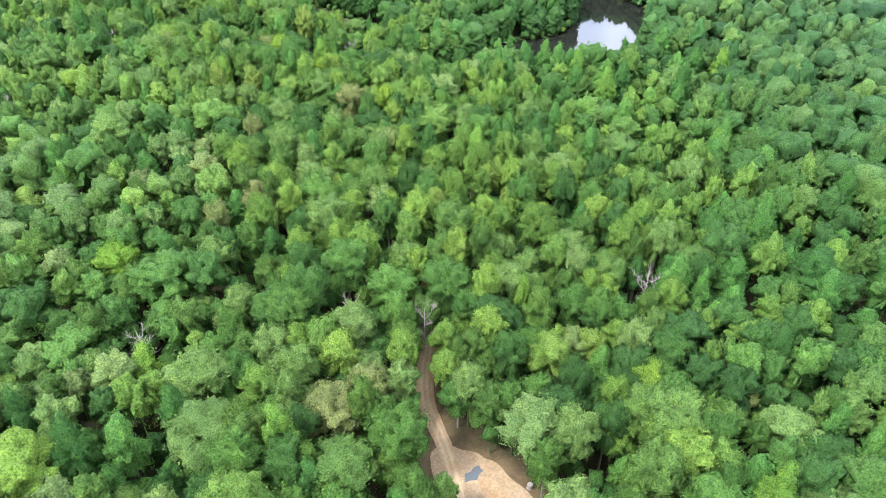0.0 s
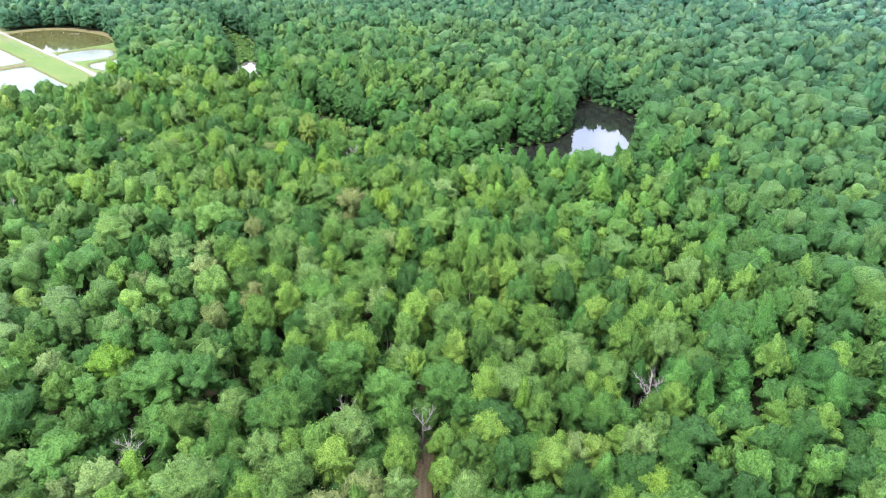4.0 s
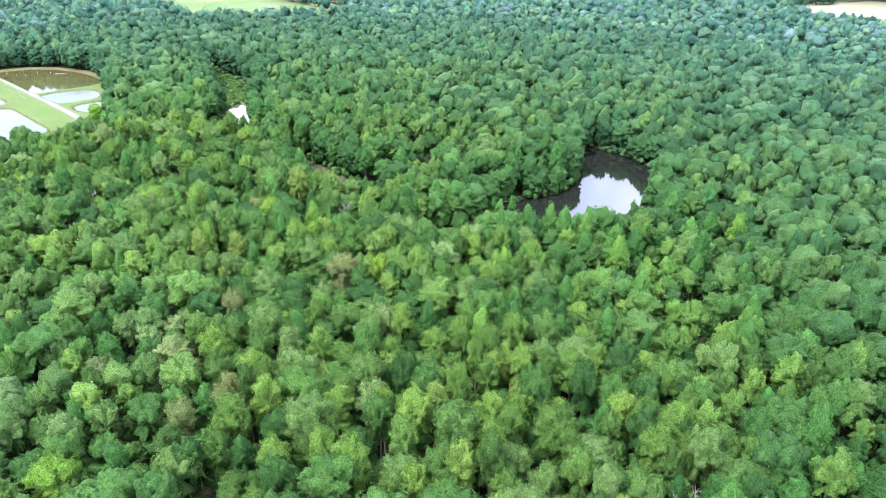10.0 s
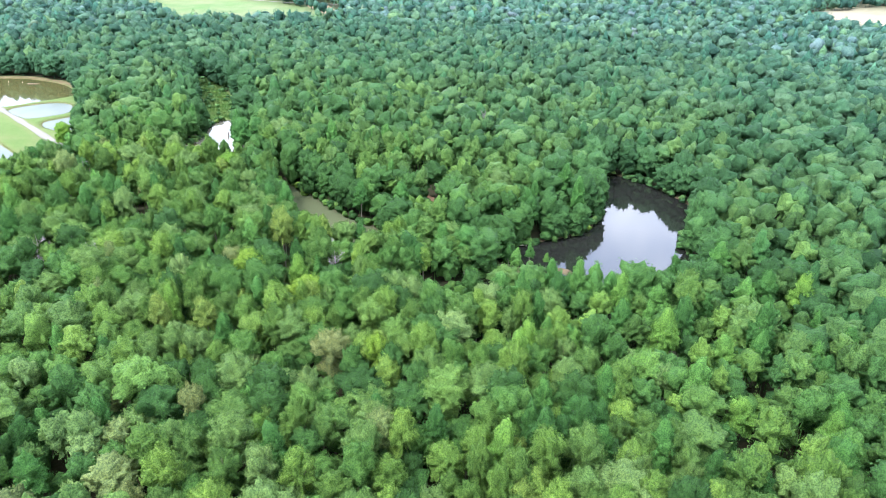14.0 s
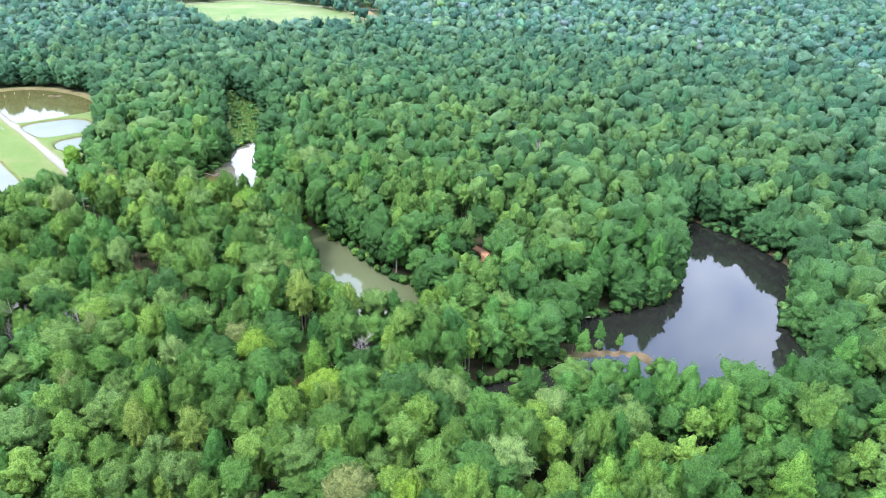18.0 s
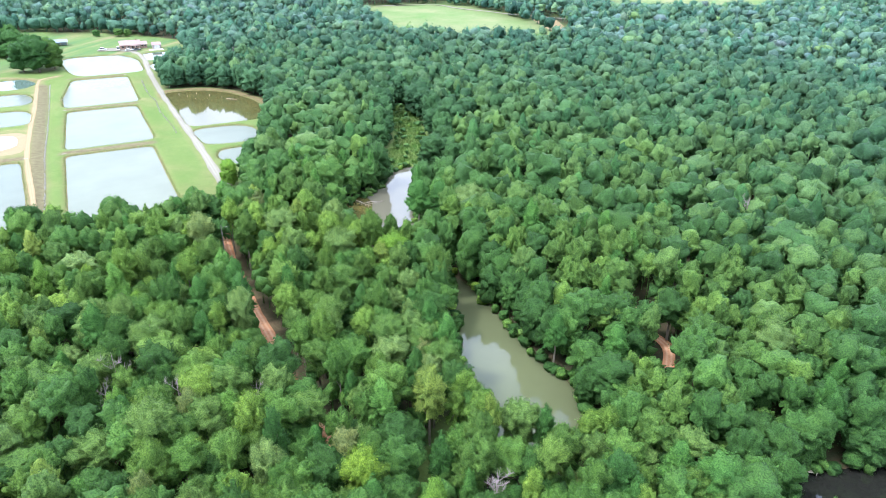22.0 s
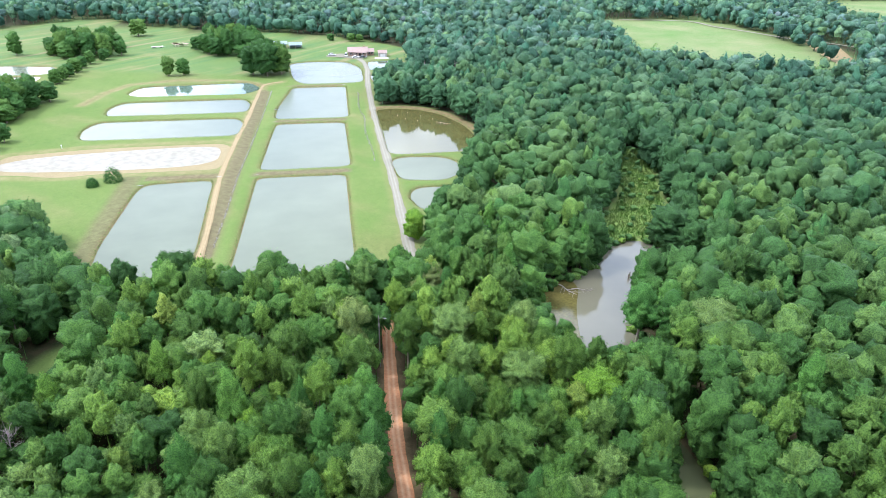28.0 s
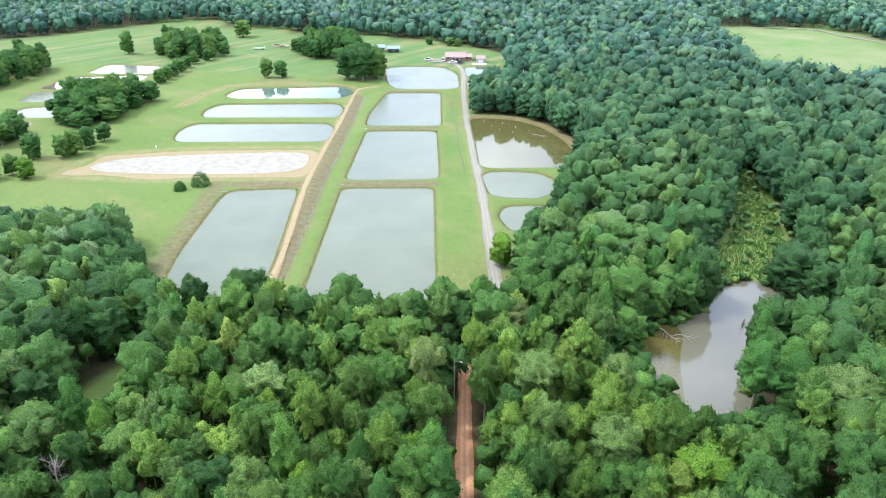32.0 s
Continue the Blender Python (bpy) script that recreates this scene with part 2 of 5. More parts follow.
streak_at.inputs["Rotation"].default_value, streak_at.inputs["Scale"].default_value = (0, 0, radians(52)), (90, 7, 1)
streak_at.vector_type = "TEXTURE"
gl.new(gn.new("ShaderNodeTexCoord").outputs["Object"], streak_at.inputs["Vector"])
streak = gn.new("ShaderNodeTexNoise")
streak.inputs["Scale"].default_value, streak.inputs["Detail"].default_value = 1.0, 4
gl.new(streak_at.outputs[0], streak.inputs["Vector"])
mown = ramp_node(gn, [(0.36, (0.060, 0.118, 0.042)), (0.54, (0.090, 0.135, 0.040)), (0.68, (0.170, 0.150, 0.082))])
gl.new(streak.outputs["Fac"], mown.inputs[0])
gcol = mix_node(gn, gl, share("mown"), gcol, mown.outputs[0])
gcol = mix_node(gn, gl, share("dry"), gcol, patchy((0.120, 0.128, 0.046), (0.195, 0.165, 0.085), 0.22))
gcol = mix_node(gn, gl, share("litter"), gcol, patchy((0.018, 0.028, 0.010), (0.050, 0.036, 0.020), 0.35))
gcol = mix_node(gn, gl, share("marsh"), gcol, patchy((0.085, 0.155, 0.030), (0.155, 0.190, 0.060), 0.3))
gcol = mix_node(gn, gl, share("hay"), gcol, patchy((0.086, 0.148, 0.042), (0.160, 0.172, 0.082), 0.028))
gcol = mix_node(gn, gl, share("bare"), gcol, patchy((0.247, 0.195, 0.135), (0.315, 0.255, 0.180), 0.04))
gcol = mix_node(gn, gl, share("turf"), gcol, patchy((0.090, 0.071, 0.041), (0.135, 0.120, 0.064), 0.5))
gcol = mix_node(gn, gl, share("soil"), gcol, patchy((0.105, 0.071, 0.038), (0.173, 0.124, 0.068), 0.5))
ggr = noise_node(gn, gl, 2.2, 4, 0.7)
ggm = ramp_node(gn, [(0.3, (0.80, 0.80, 0.78)), (0.7, (1.14, 1.14, 1.12))])
gl.new(ggr.outputs["Fac"], ggm.inputs[0])
gl.new(mix_node(gn, gl, 1.0, gcol, ggm.outputs[0], "MULTIPLY"), gp.inputs["Base Color"])
gp.inputs["Roughness"].default_value, gp.inputs["Specular IOR Level"].default_value = 0.95, 0.15
gb = gn.new("ShaderNodeBump")
gb.inputs["Strength"].default_value, gb.inputs["Distance"].default_value = 0.5, 0.25
gl.new(ggr.outputs["Fac"], gb.inputs["Height"])
gl.new(gb.outputs[0], gp.inputs["Normal"])


# ---- the plan, in metres ----
def rounded(poly, times=2):
    p = np.array(poly, float)
    for _ in range(times):
        q = np.roll(p, -1, 0)
        p = np.stack([p * 0.75 + q * 0.25, p * 0.25 + q * 0.75], 1).reshape(-1, 2)
    return p


def filleted(poly, r):
    """Corners rounded to about r metres."""
    p, out = np.array(poly, float), []
    for a, b, c in zip(np.roll(p, 1, 0), p, np.roll(p, -1, 0)):
        u, w = a - b, c - b
        lu, lw = np.linalg.norm(u), np.linalg.norm(w)
        s, e = b + u / lu * min(r, 0.45 * lu), b + w / lw * min(r, 0.45 * lw)
        out += [s, 0.56 * s + 0.38 * b + 0.06 * e, 0.25 * s + 0.5 * b + 0.25 * e, 0.06 * s + 0.38 * b + 0.56 * e, e]
    return np.array(out)


def signed(poly, x, y):
    """Distance to the rim of a polygon, negative inside."""
    best, inside = np.full(np.shape(x), 1e9), np.zeros(np.shape(x), bool)
    for (ax, ay), (bx, by) in zip(poly, np.roll(poly, -1, 0)):
        dx, dy = bx - ax, by - ay
        s = np.clip(((x - ax) * dx + (y - ay) * dy) / (dx * dx + dy * dy + 1e-9), 0, 1)
        best = np.minimum(best, np.hypot(x - ax - s * dx, y - ay - s * dy))
        if dy:
            inside ^= ((ay > y) != (by > y)) & (x < ax + (y - ay) * dx / dy)
    return np.where(inside, -best, best)


def along(line, x, y):
    best = np.full(np.shape(x), 1e9)
    for (ax, ay), (bx, by) in zip(line[:-1], line[1:]):
        dx, dy = bx - ax, by - ay
        s = np.clip(((x - ax) * dx + (y - ay) * dy) / (dx * dx + dy * dy + 1e-9), 0, 1)
        best = np.minimum(best, np.hypot(x - ax - s * dx, y - ay - s * dy))
    return best


def wavy(x, y, size, seed=0.0):
    """A soft, irregular field of about -1 to 1."""
    a, b = x / size + seed, y / size - seed * 1.7
    return (np.sin(a * 1.3 + 2 * np.sin(b * 0.7 + seed)) + np.sin(b * 1.7 - 1.5 * np.sin(a * 0.9)) + np.sin((a + b) * 2.3 + seed)) / 3


# name: (kind of water, label, corners)
POOLS = {
    "pond_1": ("milky", "large pale fish pond with straight grassy banks", filleted([(66, 379), (96, 379), (97, 297), (65, 297)], 3.5)),
    "pond_2": ("milky", "pale square fish pond between grassy dikes", filleted([(68, 447), (97, 447), (98, 388), (66, 387)], 4)),
    "pond_3": ("milky", "pale fish pond with a weedy corner", filleted([(72, 516), (99, 516), (99, 455), (67, 455), (67, 475)], 4)),
    "pond_4": ("milky", "pale rounded pond below the farmhouse", filleted([(67, 580), (79, 585), (101, 583), (109, 562), (109, 527), (102, 524), (76, 524), (71, 540)], 7)),
    "pond_5": ("milky", "pale fish pond beside a sandy track", filleted([(29, 377), (51, 379), (54, 325), (54, 297), (31, 297), (28, 330), (28, 368)], 4)),
    "pond_6": ("milky", "long pale fish pond with rounded ends", filleted([(-8, 432), (-11, 447), (-8, 459), (50, 459), (54, 450), (53, 432)], 5)),
    "pond_7": ("milky", "long pale fish pond between low dikes", filleted([(-8, 469), (-10, 482), (-6, 493), (50, 494), (54, 482), (53, 469)], 5)),
    "pond_8": ("teal", "narrow blue-green fish pond at the meadow's edge", filleted([(-9, 511), (-5, 526), (49, 531), (56, 516), (50, 505), (-3, 505)], 5)),
    "pond_9": ("milky", "small pale pond at the edge of the woods", filleted([(116, 355), (119, 363), (133, 363), (133, 343), (119, 343)], 4)),
    "pond_10": ("milky", "small pale pond beside the gravel road", filleted([(113, 392), (118, 396), (133, 394), (138, 386), (136, 375), (130, 369), (115, 371)], 5)),
    "pond_11": ("brown", "brown-green pond curving along a bare bank", filleted([(112, 468), (129, 466), (140, 456), (148, 436), (150, 420), (146, 400), (113, 399), (113, 432)], 6)),
    "pond_12": ("green", "small green pond beside the farmhouse", filleted([(114, 582), (133, 584), (132, 557), (114, 556)], 4)),
    "pond_13": ("milky", "small pale pond under tall pines", filleted([(113, 540), (117, 548), (134, 548), (134, 520), (116, 515)], 5)),
    "pond_14": ("milky", "distant pale pond in the meadow", filleted([(-102, 566), (-101, 592), (-68, 587), (-62, 570), (-68, 563)], 5)),
    "pond_15": ("silty", "distant shallow pond with grassy shoals", filleted([(-110, 526), (-107, 556), (-66, 561), (-64, 548), (-80, 524)], 6)),
    "pond_16": ("milky", "distant small pond behind a clump of trees", filleted([(-106, 498), (-108, 520), (-86, 520), (-84, 500)], 5)),
    "pond_17": ("milky", "distant narrow pond in the meadow", filleted([(-97, 470), (-96, 487), (-72, 492), (-70, 470)], 4)),
    "pond_18": ("milky", "distant pond at the meadow's edge", filleted([(-100, 464), (-79, 462), (-80, 448), (-102, 446)], 4)),
    "lake": ("dark", "dark still woodland lake reflecting clouds", rounded([(238, 165), (240, 150), (236, 137), (229, 122), (212, 119), (201, 114), (197, 106), (183, 100), (168, 104), (161, 118), (170, 127), (169, 131), (160, 139), (163, 146), (171, 147), (180, 142), (192, 138), (203, 142), (212, 148), (222, 155)])),
    "lake_arm": ("dark", "narrow dark lake arm behind an earth berm", rounded([(168.6, 128.0), (158.3, 136.4), (148, 139.5), (138, 143), (131, 145), (129, 139), (138, 133), (147, 127), (154, 119), (160, 116)])),
    "creek_pond": ("olive", "long narrow olive-green pond between woods", rounded([(151, 236), (152, 222), (151, 207), (149, 196), (151, 184), (147, 170.5), (139, 164.5), (127.5, 170.5), (125, 183), (131, 194), (136, 203), (143, 217), (147, 228)])),
    "beaver_pond": ("silty", "silty woodland pond with dead branches", rounded([(163, 306), (167, 312), (178, 314), (182, 304), (188, 294), (183, 286), (172, 286), (164, 282), (159, 274), (156, 258), (146, 256), (140, 264), (140, 272), (137, 280), (144, 291), (153, 295), (158, 298)])),
}
BASIN = filleted([(-38, 392), (-30, 416), (1, 423), (51, 424), (56, 415), (55, 394), (52, 388), (-5, 387)], 6)
MUDDY = rounded([(-30, 396), (-25, 411), (16, 417), (46, 419), (50, 412), (49, 396), (20, 393)])
MEADOW = np.array([(-20, 333), (9, 338), (21, 322), (26, 300), (40, 293), (116, 294), (117, 320), (127, 341), (134, 366), (142, 386), (149, 402), (154, 425), (150, 442), (140, 463), (130, 471), (113, 475), (114, 514), (136, 518), (138, 560), (138, 592), (148, 604), (146, 618), (118, 655), (80, 688), (30, 705), (-10, 722), (-61, 745), (-97, 790), (-143, 760), (-200, 695), (-330, 640), (-330, 480), (-150, 425), (-75, 372), (-45, 338)], float)
HAY_FIELDS = [np.array(p, float) for p in ([(312, 732), (386, 740), (418, 700), (414, 640), (411, 598), (385, 505), (372, 497), (340, 502), (310, 518), (276, 546), (292, 630)], [(500, 600), (521, 592), (603, 540), (680, 560), (800, 640), (900, 850), (560, 850)], [(270, 850), (330, 830), (360, 980), (260, 980)])]
FAR_LANE = [(335, 738), (366, 733), (392, 721), (399, 690), (413, 662), (424, 632), (435, 619), (446, 600), (462, 572)]
FAR_CLEARING = np.array([(424, 612), (438, 594), (416, 548), (400, 520), (393, 524), (408, 570)], float)
BARE_FIELD = np.array([(650, 292), (662, 262), (628, 212), (618, 170), (800, 110), (850, 240)], float)
MARSH = np.array([(164, 312), (178, 312), (189, 318), (195, 340), (205, 372), (209, 392), (199, 392), (192, 368), (186, 347), (172, 326)], float)
LOW_WOODS = [np.array(p, float) for p in ([(149, 120), (157, 134), (172, 124), (160, 106)], [(121, 134), (131, 146), (141, 138), (131, 128)], [(126, 268), (138, 282), (146, 262), (158, 262), (156, 247), (136, 249)])]
GLADE = rounded([(28, 257), (31, 276), (40, 280), (40.5, 266), (36, 256)])
YARD = rounded([(40.2, 41.9), (41.5, 44.0), (43.2, 46.0), (45.3, 44.8), (45.6, 43.2), (47.0, 41.5), (46.9, 40), (47.8, 38.2), (47, 35.5), (47.4, 31.9), (44, 23), (35, 24), (36.4, 32), (38.8, 38.2)])
CLAY_ROAD = [(122.3, 317), (122.5, 304), (120, 293), (112, 289), (105, 284), (103.2, 275), (102.3, 258), (101.8, 240), (102.2, 223), (101.5, 209), (102.3, 195), (106, 178), (108, 163), (105, 152)]
SAND_ROAD = [(70, 75), (64, 69), (60, 64.8), (56, 60.6), (53, 58.2), (48.5, 53), (44.9, 45.5), (42.6, 41.6), (40.9, 38.6), (38, 33), (36, 28)]
SPUR = [(108, 163), (118, 152), (128, 144), (134, 139)]
GRASS_LANE = [(108, 163), (113, 171), (119, 178), (124, 182)]
EAST_PATH = [(181, 200), (176.5, 192), (176.5, 184.5), (171.5, 178.5), (166, 175)]
GRAVEL_ROAD = [(92, 604), (104, 598), (110, 585), (112.5, 560), (111, 520), (110.5, 470), (111, 425), (112, 375), (112, 298)]
DITCH = [(61.5, 512), (61, 467), (60, 418), (59, 386), (59, 348), (58.5, 300)]
TRACK = [(66, 530), (57, 522), (55.5, 490), (55, 458), (53.5, 415), (53.3, 381), (56, 330), (56.5, 296)]
FIELD_TRACK = [(57, 522), (40, 536), (10, 540), (-12, 532), (-20, 515), (-24, 490)]
DITCH_BANK = [(58.3, 508), (58, 467), (57.3, 418), (57, 386), (57.2, 348), (57, 302)]
DRY_BANKS = [(64, 98, 380, 384.5), (67, 98, 448.5, 452), (28, 53, 379.5, 385), (69, 99, 517.5, 520)]
BERM = [(158, 137.5), (163, 133.5), (167, 129.5), (170, 126.5)]
RUBBLE = [(105, 500), (104.5, 470), (106, 452), (105.5, 430), (107, 405), (107, 392)]


def pools_at(x, y):
    return np.minimum.reduce([signed(p, x, y) for _, _, p in POOLS.values()])


def height(x, y, d=None):
    d = pools_at(x, y) if d is None else d
    h = np.interp(d, [-4, -1.6, 0, 1.2, 2.6, 6], [-1.6, -1.2, -0.2, 0.25, 0.42, 0.12])
    h = h + np.clip((d - 6) / 20, 0, 1) * 0.12 * wavy(x, y, 9)
    h = h - 0.55 * np.clip(1.4 - along(DITCH, x, y) / 1.6, 0, 1) * (d > 2)
    return h - 0.35 * np.clip(-signed(BASIN, x, y) / 4, 0, 1)


def mesh_from(name, verts, faces, material, smooth=False, floats=None):
    me = bpy.data.meshes.new(name)
    verts, faces = np.asarray(verts, np.float32), np.asarray(faces, np.int32)
    k = faces.shape[1]
    me.vertices.add(len(verts))
    me.vertices.foreach_set("co", verts.ravel())
    me.loops.add(faces.size)
    me.loops.foreach_set("vertex_index", faces.ravel())
    me.polygons.add(len(faces))
    me.polygons.foreach_set("loop_start", np.arange(0, faces.size, k, dtype=np.int32))
    if smooth is not False:
        me.polygons.foreach_set("use_smooth", np.ones(len(faces), bool) & smooth)
    for key, values in (floats or {}).items():
        me.attributes.new(key, "FLOAT", "POINT").data.foreach_set("value", np.asarray(values, np.float32))
    me.materials.append(material)
    me.update(calc_edges=True)
    me.validate()
    return me


def part(name, bm, material, parent=None, label="", smooth=False):
    me = bpy.data.meshes.new(name)
    bm.to_mesh(me)
    bm.free()
    me.materials.append(material)
    if smooth:
        me.polygons.foreach_set("use_smooth", np.ones(len(me.polygons), bool))
    ob = new(name, me)
    ob.parent = parent
    return tagged(ob, label)


# ---- the ground ----
OUTER = [6, 16, 32, 55, 85, 125, 180, 250, 340, 460, 620, 900, 1500, 2600, 4200]
def graded(*runs):
    inner = np.concatenate([np.arange(lo, hi, step) for lo, hi, step in runs])
    return np.concatenate([runs[0][0] - np.array(OUTER[::-1]), inner, inner[-1] + np.array(OUTER)])
gx, gy = graded((-130, -40, 3.0), (-40, 155, 1.3), (155, 262, 2.3)), graded((14, 290, 2.2), (290, 470, 1.3), (470, 640, 2.2))
GX, GY = np.meshgrid(gx, gy)
gd = pools_at(GX, GY)
gz = height(GX, GY, gd)
open_d = np.minimum.reduce([signed(MEADOW, GX, GY), *[signed(p, GX, GY) for p in HAY_FIELDS], signed(BARE_FIELD, GX, GY), signed(MARSH, GX, GY), signed(GLADE, GX, GY), along(GRASS_LANE, GX, GY) - 2])
in_meadow = np.clip(-signed(MEADOW, GX, GY) / 3, 0, 1)
edge = 0.5 + 0.5 * wavy(GX, GY, 5, 2)
soil = np.maximum.reduce([np.exp(-((gd - 0.3) / 0.8) ** 2) * (0.45 + 0.5 * edge) * (0.2 + 0.8 * in_meadow), np.clip(1.2 - along(BERM, GX, GY) / 1.6, 0, 0.9), np.clip(0.2 + 0.5 * wavy(GX, GY, 23, 5) - 0.42, 0, 0.6) * in_meadow, np.where(gd < 0, 0.7, 0)])
bank = np.minimum.reduce([signed(np.array([(a, c), (b, c), (b, d), (a, d)], float), GX, GY) for a, b, c, d in DRY_BANKS])
turf = np.clip(0.5 - bank / 1.2 + 0.4 * (edge - 0.5), 0, 1) * (gd > -0.5)
side = signed(POOLS["pond_11"][2], GX, GY)
soil = np.maximum(soil, np.clip(1.4 - np.abs(side - 2.2) / 1.8, 0, 0.9) * ((GY > 452) | ((GX > 143) & (GY > 405))))
soil = np.maximum.reduce([soil, np.clip(1.25 - signed(YARD, GX, GY) / 2.6, 0, 0.95) * (0.6 + 0.4 * edge), np.clip(1.3 - along(SAND_ROAD, GX, GY) / 2.4, 0, 0.9), np.clip(1.3 - along(CLAY_ROAD, GX, GY) / 2.4, 0, 0.85)])
turf = np.maximum(turf, np.clip(2.5 - along(DITCH_BANK, GX, GY) / 1.3, 0, 0.95))
turf = np.maximum(turf, np.clip(1.3 - np.abs(GX - 25 + (GY - 340) * 0.03) / 3.5, 0, 0.75) * (GY > 298) * (GY < 386) * (gd > 0))
dry = np.clip(0.55 * wavy(GX, GY, 14, 3.3) + 0.25 * wavy(GX, GY, 5, 6.1) - 0.12, 0, 0.75) * in_meadow
dry = np.maximum(dry, np.clip(1.6 - along(FIELD_TRACK, GX, GY) / 2.6, 0, 0.9))
dry = np.maximum(dry, np.clip(1.5 - along(TRACK, GX, GY) / 2.2, 0, 0.85))
dry = np.maximum(dry, np.clip(1.3 - along(GRAVEL_ROAD, GX, GY) / 2.4, 0, 0.5))
dry = np.maximum(dry, np.clip(1.2 - np.abs(signed(BASIN, GX, GY)) / 3.0, 0, 0.8))
soil = np.maximum(soil, np.clip(1.0 - along(FIELD_TRACK, GX, GY) / 1.5, 0, 0.7) * (0.3 + 0.7 * edge))
mown_part = np.clip((GY - 556 + 0.25 * GX) / 14, 0, 0.85) * in_meadow
idx = np.arange(GX.size).reshape(GX.shape)
quads = np.stack([idx[:-1, :-1], idx[:-1, 1:], idx[1:, 1:], idx[1:, :-1]], -1).reshape(-1, 4)
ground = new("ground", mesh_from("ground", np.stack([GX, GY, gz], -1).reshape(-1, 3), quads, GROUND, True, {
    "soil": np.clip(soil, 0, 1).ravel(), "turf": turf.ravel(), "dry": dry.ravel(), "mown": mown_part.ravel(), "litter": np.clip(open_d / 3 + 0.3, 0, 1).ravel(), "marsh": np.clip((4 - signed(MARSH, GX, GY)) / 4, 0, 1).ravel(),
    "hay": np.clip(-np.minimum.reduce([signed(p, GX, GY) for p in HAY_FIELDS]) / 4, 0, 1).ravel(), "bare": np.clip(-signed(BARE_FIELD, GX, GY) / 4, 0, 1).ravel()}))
tagged(ground, "flat ground of mown grass, forest litter and bare banks", "ground", kind="structure")


def sheet(name, poly, z, material, label, category, kind="structure"):
    """A closed, thin slab with the outline of a polygon."""
    bm = bmesh.new()
    face = bm.faces.new([bm.verts.new((x, y, z)) for x, y in poly])
    if face.normal.z < 0 or sum(a[0] * b[1] - a[1] * b[0] for a, b in zip(poly, np.roll(poly, -1, 0))) < 0:
        bmesh.ops.reverse_faces(bm, faces=bm.faces)
    return tagged(part(name, bm, material), label, category, kind=kind)


def swollen(poly, by):
    """A polygon pushed outwards."""
    area = sum(a[0] * b[1] - a[1] * b[0] for a, b in zip(poly, np.roll(poly, -1, 0)))
    t = np.roll(poly, -1, 0) - np.roll(poly, 1, 0)
    t /= np.linalg.norm(t, axis=1)[:, None] + 1e-9
    return poly + by * np.sign(area) * np.stack([t[:, 1], -t[:, 0]], 1)


for name, (kind, label, poly) in POOLS.items():
    sheet(name, swollen(poly, 0.8), -0.2, WATER[kind], label, "lake" if "lake" in name else "pond")


def fine_line(line, step=1.6):
    """A smooth line through the corners, at even steps."""
    p = np.array(line, float)
    ext = np.vstack([2 * p[0] - p[1], p, 2 * p[-1] - p[-2]])
    out = []
    for a, b, c, d in zip(ext[:-3], ext[1:-2], ext[2:-1], ext[3:]):
        k = max(2, int(np.linalg.norm(c - b) / step))
        for s in np.arange(k) / k:
            out.append(0.5 * (2 * b + (c - a) * s + (2 * a - 5 * b + 4 * c - d) * s * s + (3 * b - a - 3 * c + d) * s ** 3))
    return np.array(out + [p[-1]])


def ribbon(name, line, width, lift, material, label, category, ruts=0.0, seed=1):
    """A road: six strips across with uneven edges, and wheel ruts pressed in."""
    c = fine_line(line)
    t = np.gradient(c, axis=0)
    t /= np.linalg.norm(t, axis=1)[:, None]
    side = np.stack([t[:, 1], -t[:, 0]], 1)
    rng = np.random.default_rng(seed)
    wob = np.convolve(rng.normal(0, 0.26, len(c) + 4), np.ones(5) / 3, "valid") * width / 4
    verts, prof = [], [(-0.5, 0), (-0.3, 0.3), (-0.18, 1), (0.0, 0.25), (0.18, 1), (0.3, 0.3), (0.5, 0)]
    for u, r in prof:
        xy = c + side * ((u * width + np.sign(u) * wob * (abs(u) == 0.5))[:, None])
        verts.append(np.column_stack([xy, height(xy[:, 0], xy[:, 1]) + lift - ruts * r]))
    n = len(c)
    v = np.concatenate(verts)
    f = [(k * n + i, k * n + i + 1, (k + 1) * n + i + 1, (k + 1) * n + i) for k in range(6) for i in range(n - 1)]
    worn = np.repeat([r for _, r in prof], n)
    return tagged(new(name, mesh_from(name, v, np.array(f)[:, ::-1], material, True, {"wear": worn})), label, category, kind="structure")


ribbon("road_clay", CLAY_ROAD, 2.8, 0.14, ORANGE, "rutted orange clay road through the woods", "dirt road", 0.05, 3)
ribbon("road_sand", SAND_ROAD, 2.5, 0.36, SANDY, "pale sandy clay road leading to the clearing", "dirt road", 0.05, 12)
ribbon("road_spur", SPUR, 2.6, 0.24, ORANGE, "short clay spur to the lake arm", "dirt road", 0.03, 4)
ribbon("path_east", EAST_PATH, 2.6, 0.28, ORANGE, "clay path under trees east of the creek", "dirt road", 0.03, 5)
ribbon("lane_far", FAR_LANE, 3.4, 0.30, GRAVEL, "pale dirt lane along the edge of the hay field", "dirt road", 0.03, 9)
ribbon("road_gravel", GRAVEL_ROAD, 2.9, 0.12, GRAVEL, "pale grey gravel drive to the farmhouse", "gravel road", 0.03, 6)
ribbon("track_sand", TRACK, 1.9, 0.10, TAN, "tan sandy track along the pond dike", "dirt track", 0.04, 7)
YARD_SOIL = rough_paint("trodden_brown_clay", (0.200, 0.118, 0.056), (0.380, 0.290, 0.185), 0.33, 2.4, bump=0.4)
